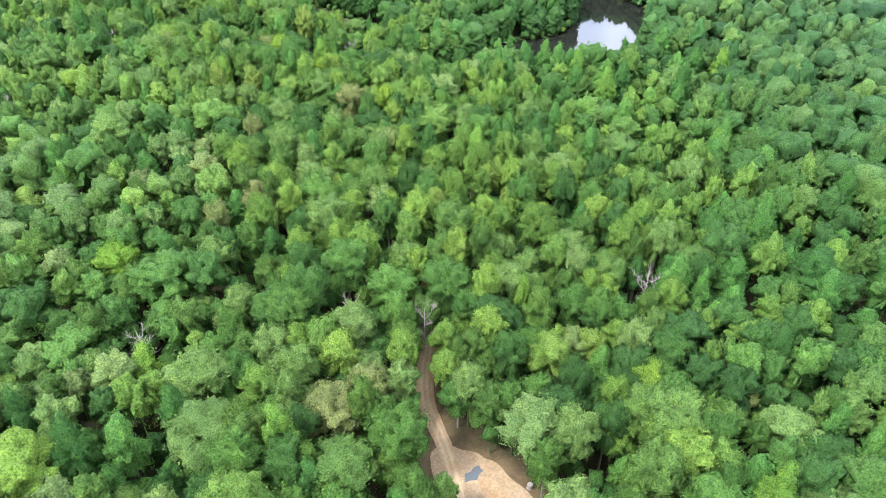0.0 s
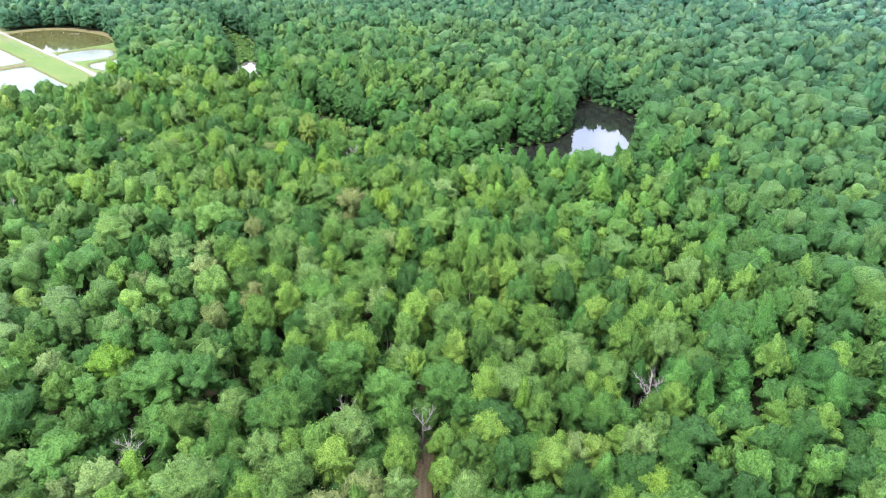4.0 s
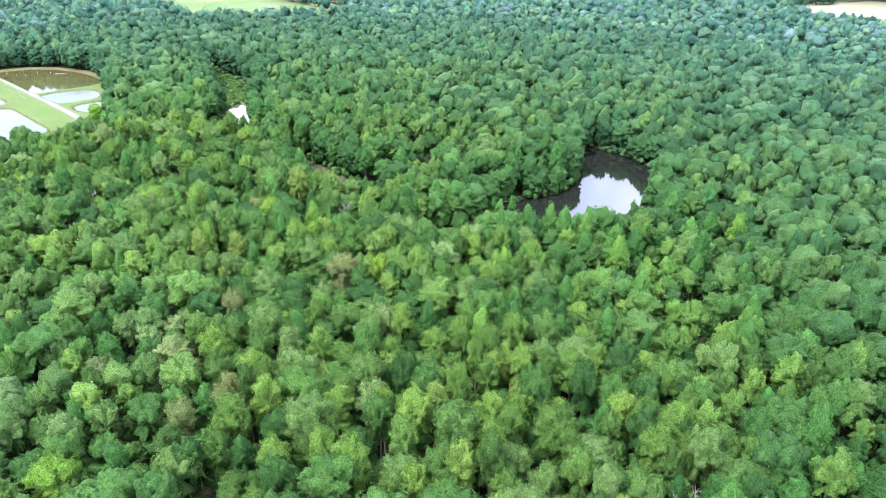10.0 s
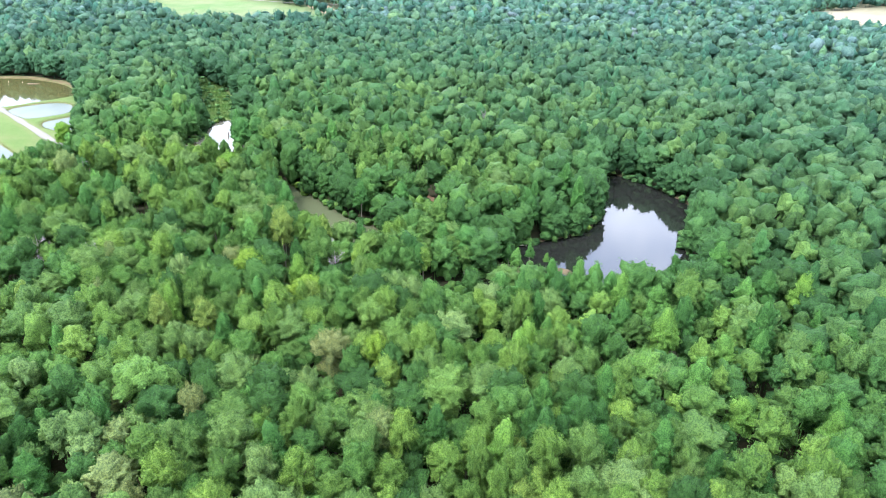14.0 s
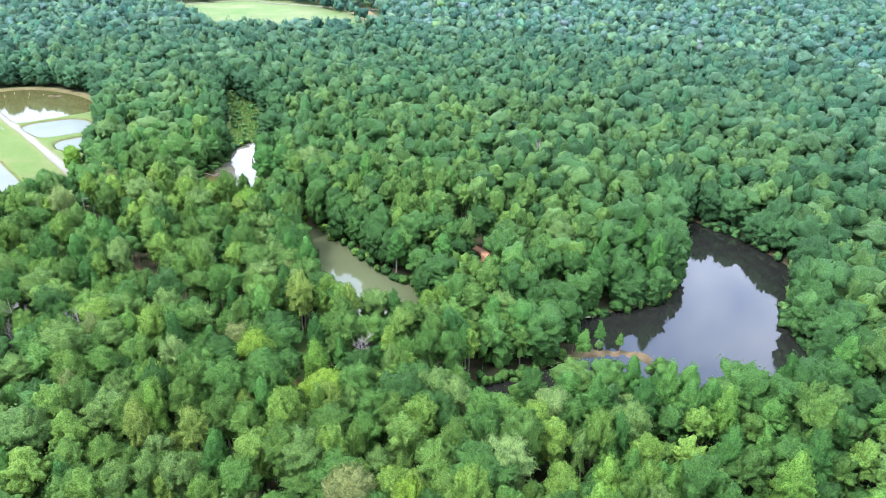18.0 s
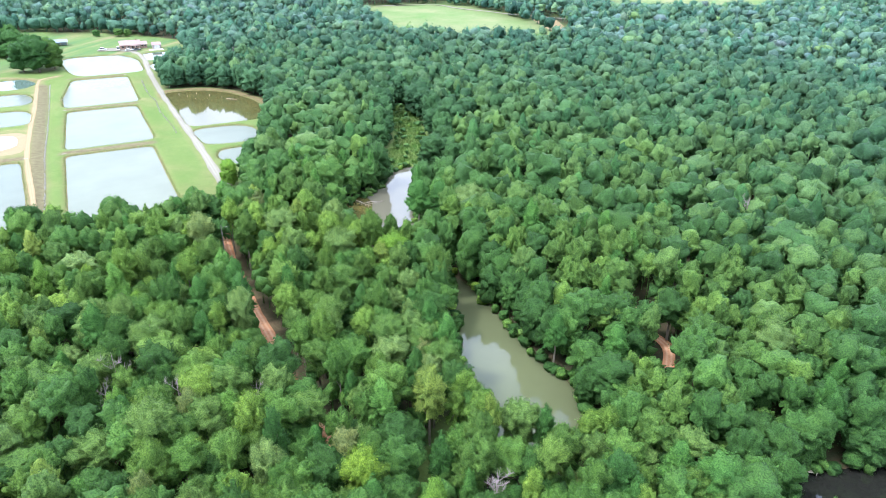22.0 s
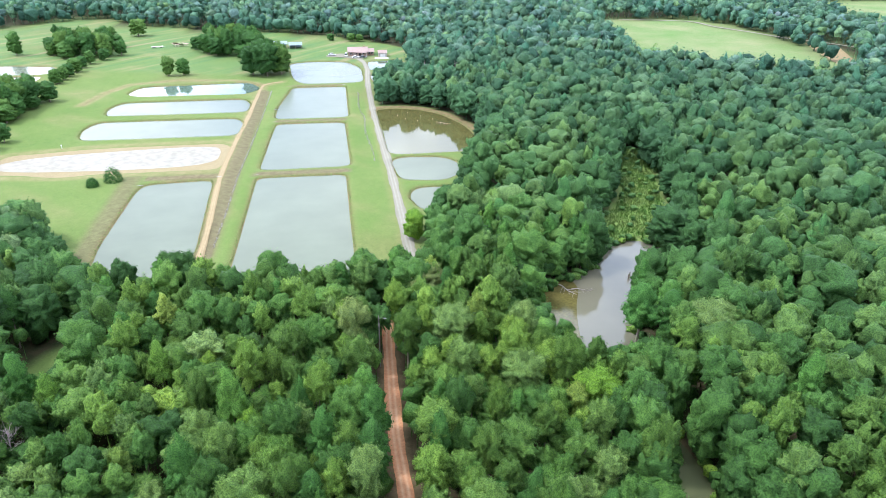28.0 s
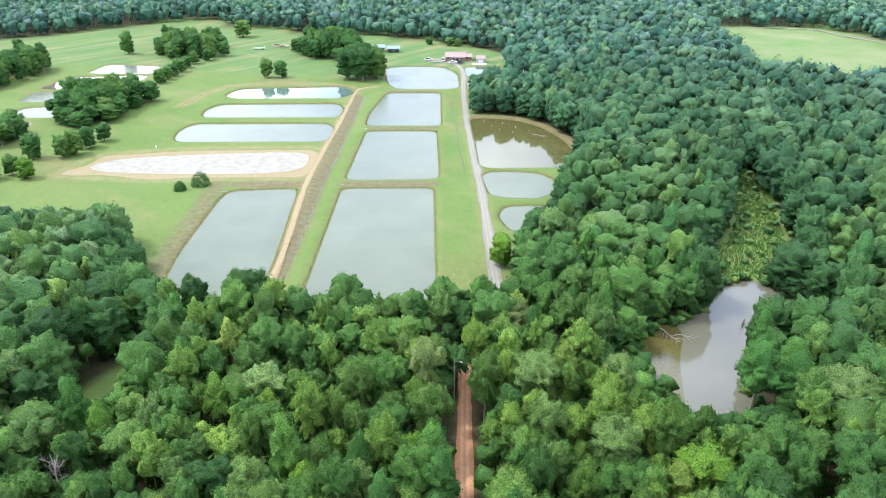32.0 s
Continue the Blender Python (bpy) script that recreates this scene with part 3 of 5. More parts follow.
sheet("sand_patch", rounded([(43.6, 37.8), (45.3, 38.0), (46.0, 36.6), (45.0, 33.5), (43.5, 30), (41.5, 31.5), (42.4, 34.5)]), 0.28, SANDY, "pale washed sand beside the puddle", "sand")
sheet("yard_ground", swollen(YARD, 0.5), 0.27, YARD_SOIL, "trodden brown clearing at the end of the sandy road", "clearing")
sheet("far_clearing", FAR_CLEARING, 0.30, TAN, "bare pinkish-brown clearing beside the hay field", "clearing")
sheet("drained_pond", BASIN, -0.10, CLAY_RIM, "drained pond basin of ochre clay", "drained pond")
SHOAL = rough_paint("brown_silt_shoal", (0.055, 0.048, 0.012), (0.105, 0.088, 0.030), 0.3, 1.6, rough=0.12, bump=0.05, spec=0.5)
sheet("silt_shoal", rounded([(139, 262), (137.0, 280), (141, 292), (150, 295), (151.5, 289), (148, 281), (145.5, 272), (143.5, 262)], 3), -0.19, SHOAL, "shallow brown silt along the pond's edge", "mud")
sheet("mud_flat", MUDDY, -0.09, MUD, "pale drying mud in the drained pond", "mud")


# ---- trees ----
def lumps_of(kind, rng):
    """The boughs that a crown is made of: centres and radii, for a tree of about 13 m with a crown of about 6.5 m."""
    c, r = [], []
    if kind in ("oak", "field"):
        if kind == "field":
            for i in range(9):
                a = i * 0.7 + rng.uniform(0, 0.4)
                c.append((2.1 * math.cos(a), 2.1 * math.sin(a), rng.uniform(1.6, 4.2)))
                r.append(rng.uniform(1.1, 1.5))
            for i in range(10):
                a = i * 2.4 + rng.uniform(0, 0.5)
                c.append((2.4 * math.cos(a), 2.4 * math.sin(a), 4.6 + 0.4 * i))
                r.append(rng.uniform(1.0, 1.45))
        k = rng.integers(10, 14)
        for i in range(k):
            a, u = i * 2.4 + rng.normal(0, 0.35), (i + 0.5) / k
            s = math.sqrt(max(0.0, 1 - u * u)) * rng.uniform(0.8, 1.15)
            c.append((2.35 * s * math.cos(a), 2.35 * s * math.sin(a), 8.6 + 2.6 * u + rng.normal(0, 0.4)))
            r.append(rng.uniform(0.85, 1.4))
    elif kind == "maple":
        k = rng.integers(15, 21)
        for i in range(k):
            a, u = i * 2.4 + rng.normal(0, 0.3), (i + 0.4) / k
            s = (1 - u ** 2.2) ** 0.5 * rng.uniform(0.82, 1.1)
            c.append((2.45 * s * math.cos(a), 2.45 * s * math.sin(a), 8.3 + 3.1 * u + rng.normal(0, 0.35)))
            r.append(rng.uniform(0.75, 1.15))
    elif kind == "pine":
        k = 22
        for i in range(k):
            u = i / (k - 1)
            a, w = i * 2.4 + rng.normal(0, 0.4), 2.35 * (1 - u ** 1.7) ** 0.55 * rng.uniform(0.7, 1.15)
            c.append((w * math.cos(a), w * math.sin(a), 8.2 + 4.2 * u + rng.normal(0, 0.25)))
            r.append(rng.uniform(0.6, 0.95) * (1.15 - 0.3 * u))
    else:
        k = 20
        for i in range(k):
            u = i / (k - 1)
            a, w = i * 2.4 + rng.normal(0, 0.3), 2.1 * (1 - u) ** 0.7 * rng.uniform(0.75, 1.15)
            c.append((w * math.cos(a), w * math.sin(a), 6.8 + 6.3 * u))
            r.append(rng.uniform(0.75, 1.15) * (1.1 - 0.45 * u))
    if kind != "field":
        for i in range(5):
            a = i * 1.26 + rng.uniform(0, 0.7)
            c.append((1.7 * math.cos(a), 1.7 * math.sin(a), rng.uniform(5.2, 7.2)))
            r.append(rng.uniform(0.75, 1.1))
    return np.array(c), np.array(r)


# radius of the leaf clumps on each kind's boughs
CLUMP = {"oak": 0.62, "maple": 0.54, "pine": 0.46, "gum": 0.48, "field": 0.66}


def clumps_of(kind, seed):
    """Boughs, and the leaf clumps that sit proud on them, set a clump's width apart."""
    rng = np.random.default_rng(seed)
    c, r = lumps_of(kind, rng)
    size = CLUMP[kind]
    k = rng.choice(len(r), 900, p=r ** 2 / (r ** 2).sum())
    d = rng.normal(size=(900, 3))
    d /= np.linalg.norm(d, axis=1)[:, None]
    p = c[k] + d * r[k][:, None]
    gap = np.linalg.norm(p[:, None] - c[None], axis=2) / r[None]
    gap[np.arange(900), k] = 9
    p = p[(gap.min(1) > 0.9) & (d[:, 2] > -0.45)]
    kept = []
    for q in p:
        if not kept or (((np.array(kept) - q) ** 2).sum(1) > (1.55 * size) ** 2).all():
            kept.append(q)
    kept = np.array(kept)
    return c, r * 0.8, kept, size * rng.uniform(0.7, 1.2, len(kept))


def spray_mesh(kind, seed, count, size, tilt=0.55):
    """Leaf sprays, each a pointed three-cornered blade, laid over the clumps of a crown."""
    rng = np.random.default_rng(seed + 5)
    c, r, pc, pr = clumps_of(kind, seed)
    pts, nrm, got = [], [], 0
    while got < count:
        k = rng.choice(len(pr), 3 * count, p=pr ** 2 / (pr ** 2).sum())
        d = rng.normal(size=(3 * count, 3))
        d /= np.linalg.norm(d, axis=1)[:, None]
        p = pc[k] + d * pr[k][:, None]
        gap = np.linalg.norm(p[:, None] - pc[None], axis=2) / pr[None]
        gap[np.arange(len(k)), k] = 9
        deep = np.linalg.norm(p[:, None] - c[None], axis=2) / r[None]
        keep = (gap.min(1) > 0.9) & (deep.min(1) > 0.97) & (d[:, 2] > rng.uniform(-0.9, 0.1, len(k)))
        pts.append(p[keep])
        nrm.append(d[keep])
        got += keep.sum()
    p, d = np.concatenate(pts)[:count], np.concatenate(nrm)[:count]
    p = p + d * rng.normal(0.05, 0.12, count)[:, None]
    n = d + rng.normal(0, tilt, (count, 3)) + (0, 0, 0.1)
    n /= np.linalg.norm(n, axis=1)[:, None]
    t = np.cross(n, rng.normal(size=(count, 3)))
    t /= np.linalg.norm(t, axis=1)[:, None]
    s = np.cross(n, t)
    a = size * rng.uniform(0.6, 1.35, count)[:, None]
    v = np.stack([p + t * a, p - t * a * 0.7 + s * a * 0.58, p - t * a * 0.7 - s * a * 0.58], 1).reshape(-1, 3)
    return v, np.arange(count * 3).reshape(-1, 3), np.vstack([c, pc]), np.concatenate([r, pr])


ICO_V = np.array([(s * a, t * b, 0) for a, b in ((1, 1.618),) for s in (-1, 1) for t in (-1, 1)], float) / 1.902
ICO_V = np.vstack([ICO_V, ICO_V[:, [2, 0, 1]], ICO_V[:, [1, 2, 0]]])
ICO_F = np.array([f for f in ((i, j, k) for i in range(12) for j in range(i + 1, 12) for k in range(j + 1, 12)) if max(np.linalg.norm(ICO_V[f[a]] - ICO_V[f[b]]) for a, b in ((0, 1), (1, 2), (0, 2))) < 1.1])
ICO_F = np.array([f if np.dot(np.cross(ICO_V[f[1]] - ICO_V[f[0]], ICO_V[f[2]] - ICO_V[f[0]]), ICO_V[f[0]]) > 0 else f[::-1] for f in ICO_F])


def split_ball(v, f):
    """Each face of a ball cut in four."""
    v, cut, out = list(v), {}, []
    def mid(a, b):
        k = (min(a, b), max(a, b))
        if k not in cut:
            m = v[a] + v[b]
            v.append(m / np.linalg.norm(m))
            cut[k] = len(v) - 1
        return cut[k]
    for a, b, c in f:
        x, y, z = mid(a, b), mid(b, c), mid(c, a)
        out += [(a, x, z), (x, b, y), (z, y, c), (x, y, z)]
    return np.array(v), np.array(out)


BALL_V, BALL_F = split_ball(ICO_V, ICO_F)
FINE_V, FINE_F = split_ball(BALL_V, BALL_F)
DENSE_V, DENSE_F = split_ball(FINE_V, FINE_F)
MIDDLE = {"oak": 8.2, "maple": 8.2, "pine": 8.8, "gum": 8.4, "field": 6.4}


def hull_mesh(kind, c, r, level, seed, scale, floor=-1.0):
    """The dense inside of a crown: one skin drawn over its boughs and clumps, open below where floor is raised."""
    rg = np.random.default_rng(seed)
    d, f = ((ICO_V, ICO_F), (BALL_V, BALL_F), (FINE_V, FINE_F), (DENSE_V, DENSE_F))[level]
    q = c - (0, 0, MIDDLE[kind])
    along_d = d @ q.T
    room = along_d ** 2 - (q ** 2).sum(1)[None] + (r ** 2)[None]
    out = np.where(room > 0, along_d + np.sqrt(np.maximum(room, 0)), 0.0).max(1)
    out = np.maximum(out, 1.2) * scale * (1 - (0.16, 0.24, 0.20, 0.18)[level] * rg.uniform(0, 1, len(d)) ** 1.6)
    return d * out[:, None] + (0, 0, MIDDLE[kind]), f[d[f][:, :, 2].max(1) > floor]


def tube(bm, points, radii, sides=6):
    """A tapering limb through the points."""
    rings = []
    for i, (p, q) in enumerate(zip(points, radii)):
        d = (Vector(points[min(i + 1, len(points) - 1)]) - Vector(points[max(i - 1, 0)])).normalized()
        u = d.orthogonal().normalized()
        w = d.cross(u)
        rings.append([bm.verts.new(Vector(p) + q * (math.cos(2 * math.pi * k / sides) * u + math.sin(2 * math.pi * k / sides) * w)) for k in range(sides)])
    for a, b in zip(rings[:-1], rings[1:]):
        for k in range(sides):
            bm.faces.new((a[k], a[(k + 1) % sides], b[(k + 1) % sides], b[k]))
    bm.faces.new(rings[0][::-1])
    bm.faces.new(rings[-1])


def trunk_bm(kind, seed, tall=12.0):
    rng = random.Random(seed)
    bm = bmesh.new()
    lean = [(rng.uniform(-0.25, 0.25), rng.uniform(-0.25, 0.25)) for _ in range(4)]
    tube(bm, [(0, 0, -0.4), (lean[0][0], lean[0][1], tall * 0.35), (lean[1][0], lean[1][1], tall * 0.65), (lean[2][0], lean[2][1], tall * 0.93)], [0.26, 0.19, 0.13, 0.04], 6)
    for k in range(5):
        a, z = k * 1.9 + rng.uniform(0, 1), tall * rng.uniform(0.36, 0.68)
        w = rng.uniform(1.4, 2.3)
        tube(bm, [(lean[0][0], lean[0][1], z), (w * 0.5 * math.cos(a), w * 0.5 * math.sin(a), z + 1.1), (w * math.cos(a), w * math.sin(a), z + 2.6)], [0.09, 0.06, 0.025], 4)
    return bm


KINDS = ("oak", "pine", "gum", "maple")
TITLE = {"oak": ("oak_tree", "broadleaf tree with a dense rounded green crown in the woods"), "pine": ("pine_tree", "young pine with a tufted yellow-green crown in the woods"), "maple": ("maple_tree", "broadleaf tree with a domed olive-green crown in the woods"), "gum": ("sweetgum_tree", "tall sweetgum with a pointed bright green crown in the woods")}


def make_tree(kind, seed, count=2100, size=0.165, leaf=None, name=None, label=None, group=""):
    """One tree: an Empty at its foot, a trunk with limbs and a crown of sprays."""
    root = new(name or TITLE[kind][0])
    tagged(root, label or TITLE[kind][1], "tree", group)
    part("trunk", trunk_bm(kind, seed), BARK, root)
    v, f, c, r = spray_mesh(kind, seed, count, size)
    cv, cf = hull_mesh(kind, c, r, 3, seed, 1.0, -1.0 if kind == "field" else -0.75)
    soft = np.arange(len(f) + len(cf)) >= len(f)
    v, f = np.vstack([v, cv]), np.vstack([f, cf + len(v)])
    crown = new("crown", mesh_from("crown", v, f, leaf or LEAF[kind], soft))
    crown.parent = root
    return root


# where trees stand: a jittered grid, thinned by the plan
def stand(rng, cell, lo, hi):
    x, y = np.meshgrid(np.arange(lo[0], hi[0], cell), np.arange(lo[1], hi[1], cell * 0.9))
    x = x + (np.arange(x.shape[0])[:, None] % 2) * cell * 0.5
    return (x + rng.uniform(-0.44, 0.44, x.shape) * cell).ravel(), (y + rng.uniform(-0.44, 0.44, y.shape) * cell).ravel()


def wooded(x, y):
    """True where the plan has woods."""
    d = pools_at(x, y)
    ok = (d > 0.4) & (signed(MEADOW, x, y) > 0.8) & (signed(MARSH, x, y) + 2.5 * wavy(x, y, 4, 2) > 2.4 - 3.5 * np.clip((y - 372) / 20, 0, 1)) & (signed(GLADE, x, y) > 3.6) & (signed(YARD, x, y) > 0.2)
    ok &= (along(SAND_ROAD, x, y) > np.where(y < 52, 3.0, 0.9)) & (along(CLAY_ROAD, x, y) > np.where((y > 66) & (y < 176), 0.8, np.where(y > 265, 1.2, np.where(y < 184, 0.9, 3.3)))) & (along(BERM, x, y) > 6) & (along(SPUR, x, y) > 1.6) & (along(EAST_PATH, x, y) > 3.6) & (along(GRASS_LANE, x, y) > 1.6)
    for (px, py), room in zip(MARKED, ROOM):
        ok &= np.hypot(x - px, y - py) > room
    ok &= along(FAR_LANE, x, y) > 4
    for p in (*HAY_FIELDS, BARE_FIELD, FAR_CLEARING):
        ok &= signed(p, x, y) > 1
    return ok


def in_view(x, y, margin):
    """The part of the country that lies ahead of the path, with a margin."""
    a = np.degrees(np.arctan2(x, y))
    b = np.degrees(np.arctan2(x - 98, y - 150))
    close = np.hypot(x, y) < 170
    return ((a > np.where(close, -14, 7) - margin) & (a < np.where(close, 104, 82) + margin)) | ((b > -38 - margin) & (b < 40 + margin) & (y > 150)) | ((np.abs(b) < 60) & (np.hypot(x - 98, y - 150) < 170))


# trees that stand out, most of them standing where they are seen
BRIGHT_TREES = [(27, 108, 1.05, 1.0), (93, 242, 0.85, 0.95), (78, 236, 0.7, 0.9), (114, 322, 0.8, 0.75), (137, 238, 1.2, 1.0)]
DEAD_TREES = [(55.2, 60.4), (48, 70), (21, 86), (72, 213), (70, 207), (93, 195), (81, 201), (86, 40), (40, 240), (119, 159), (236, 218), (35, 184), (146, 508), (152, 499), (141, 517), (156, 511), (149, 488)]
# first maple and first three gums screen road end and cove from the camera
LANDMARKS = [("maple", 57.4, 62.6, 0.9, 0.85), ("pine", 50.9, 51.0, 0.8, 0.85), ("pine", 54.8, 55.2, 0.8, 0.9), ("oak", 48.8, 46.6, 0.75, 0.8), ("gum", 143, 113, 0.95, 1.12), ("gum", 149, 108, 0.9, 1.1), ("gum", 138, 119, 0.9, 1.08), ("maple", 19, 64, 1.65, 1.05), ("maple", 51.4, 34.3, 1.5, 1.00), ("pine", 50.6, 42.4, 1.05, 0.85), ("maple", 29, 47, 1.45, 1.00), ("gum", 108, 22, 1.60, 1.10), ("gum", 135, 44, 1.40, 1.10), ("gum", 131, 53, 1.25, 1.10), ("oak", 63, 26, 1.30, 0.95), ("maple", 97, 38, 1.40, 1.00), ("maple", 1, 75, 1.50, 1.00), ("pine", 62, 41, 1.20, 1.00), ("pine", 56, 50, 1.10, 0.95), ("oak", 178, 186, 1.20, 0.95), ("gum", 163, 266, 1.35, 1.00), ("maple", 171, 256, 1.40, 1.00), ("maple", 186, 167, 1.30, 1.00), ("gum", 130, 204, 0.90, 1.00), ("gum", 155, 262, 1.40, 1.15), ("gum", 160, 259, 1.40, 1.10), ("maple", 112, 281, 1.50, 1.00), ("oak", 57, 293, 1.25, 1.10), ("maple", 168, 256, 1.60, 1.10), ("gum", 135, 152, 1.45, 1.00), ("gum", 148, 145, 1.55, 1.00), ("oak", 133, 209, 1.20, 1.00), ("maple", 188, 170, 1.20, 1.00)]
MARKED = np.array([p[:2] for p in BRIGHT_TREES] + DEAD_TREES + [p[1:3] for p in LANDMARKS], float)
ROOM = np.array([3.0] * (len(BRIGHT_TREES) + len(DEAD_TREES)) + [2.0 * p[3] for p in LANDMARKS])
PATH = [(40, 38), (60, 60), (80, 84), (106, 128), (110, 168), (102, 232)]
rng = np.random.default_rng(11)
x1, y1 = stand(rng, 4.1, (-260, -60), (470, 560))
ok = wooded(x1, y1) & (in_view(x1, y1, 4) | (along(PATH, x1, y1) < 85))
x1, y1 = x1[ok], y1[ok]
reach = along(PATH, x1, y1)
x1, y1, reach = x1[reach < 330], y1[reach < 330], reach[reach < 330]
x2, y2 = stand(rng, 6.6, (-700, -300), (1250, 1250))
far_d = along(PATH, x2, y2)
ok = wooded(x2, y2) & (far_d >= 330) & (far_d < 1020) & in_view(x2, y2, 3)
x2, y2, far_d = x2[ok], y2[ok], far_d[ok]


def kinds_at(x, y, rng):
    """0 oak, 1 pine, 2 sweetgum, in drifts."""
    pine = 0.26 + 0.34 * wavy(x, y, 26, 1.3) + 0.30 * np.exp(-((x - 66) ** 2 + (y - 74) ** 2) / 900) + 0.25 * np.exp(-((x - 200) ** 2 + (y - 230) ** 2) / 5000)
    gum = 0.10 + 0.26 * wavy(x, y, 19, 4.1) + 0.45 * np.exp(-((x - 152) ** 2 + (y - 96) ** 2) / 1500) + 0.2 * np.exp(-((x - 105) ** 2 + (y - 40) ** 2) / 700)
    u = rng.uniform(0, 1, x.shape)
    pine, gum = np.clip(pine, 0.04, 0.85), np.clip(gum, 0.04, 0.8)
    olive = rng.uniform(0, 1, x.shape) < np.clip(0.48 + 0.3 * wavy(x, y, 17, 8.2) - 0.45 * np.exp(-((x - 95) ** 2 + (y - 32) ** 2) / 1100), 0.05, 0.9)
    return np.where(u < pine, 1, np.where(u < pine + gum * (1 - pine), 2, np.where(olive, 3, 0)))


def sizes_at(x, y, rng):
    """Height and width factors: drifts of taller and lower woods, scattered small trees."""
    h = 0.95 + 0.09 * wavy(x, y, 30, 7) + rng.normal(0, 0.16, x.shape) - 0.10 * np.exp(-((x - 165) ** 2 + (y - 155) ** 2) / 2500)
    w = 0.80 + rng.normal(0, 0.12, x.shape)
    u = rng.uniform(0, 1, x.shape)
    h, w = np.where(u < 0.14, h * 0.72, h), np.where(u < 0.14, w * 0.75, w)
    h, w = np.where(u > 0.80, h * 1.10, h), np.where(u > 0.80, w * 1.42, w)
    # lowered to fit the camera's view, so that the water behind shows
    for p in LOW_WOODS:
        low = signed(p, x, y) < 0
        h, w = np.where(low, h * 0.38, h), np.where(low, w * 0.7, w)
    return h.clip(0.3, 1.28), w.clip(0.42, 1.45)


def crowded(x, y, w):
    """Trees too close under a broad crown."""
    big = np.flatnonzero(w > 1.02)
    out = np.zeros(len(x), bool)
    for i in big:
        near = np.flatnonzero((np.abs(x - x[i]) < 3.6) & (np.abs(y - y[i]) < 3.6) & (w <= 1.02))
        out[near[np.hypot(x[near] - x[i], y[near] - y[i]) < 3.5]] = True
    return out


h1, w1 = sizes_at(x1, y1, rng)
thin = ~crowded(x1, y1, w1)
x1, y1, reach, h1, w1 = x1[thin], y1[thin], reach[thin], h1[thin], w1[thin]
k1 = kinds_at(x1, y1, rng)
w1 = np.where((k1 == 1) | (k1 == 2), np.minimum(w1, 0.98), w1)
k2, (h2, w2) = kinds_at(x2, y2, rng), sizes_at(x2, y2, rng)
t1, t2 = rng.uniform(0, 1, x1.shape), rng.uniform(0, 1, x2.shape)
t1 = t1 * (1 - 0.55 * np.clip((x1 - 110) / 60, 0, 1)) * (1 - 0.4 * np.exp(-((x1 - 95) ** 2 + (y1 - 28) ** 2) / 1500))
turn1, turn2 = rng.uniform(0, 6.283, x1.shape), rng.uniform(0, 6.283, x2.shape)

lod = reach + rng.normal(0, 22, reach.shape) + 18 * wavy(x1, y1, 35, 2.2)
lod = np.where(in_view(x1, y1, 6) | (reach < 45), lod, 400) - 60 * np.exp(-((x1 - 92) ** 2 + (y1 - 22) ** 2) / 2200)
# the nearest trees of each kind are things of their own
order = np.argsort(reach)
single = np.zeros(len(x1), bool)
for ki, kind in enumerate(KINDS):
    picks = [i for i in order if k1[i] == ki][:300]
    models = []
    for n, i in enumerate(picks):
        single[i] = True
        m = pose(x1[i], y1[i], float(height(x1[i], y1[i])), 0, 0, math.degrees(turn1[i])) @ Matrix.Diagonal((w1[i], w1[i], h1[i], 1))
        if n < 7:
            models.append(make_tree(kind, 100 * ki + n, group=kind + " trees of the near woods"))
            models[-1].matrix_basis = m
        else:
            src = models[n % 7]
            made = copy_thing(src, m @ Matrix.Diagonal((*(1 / s for s in src.scale), 1)))


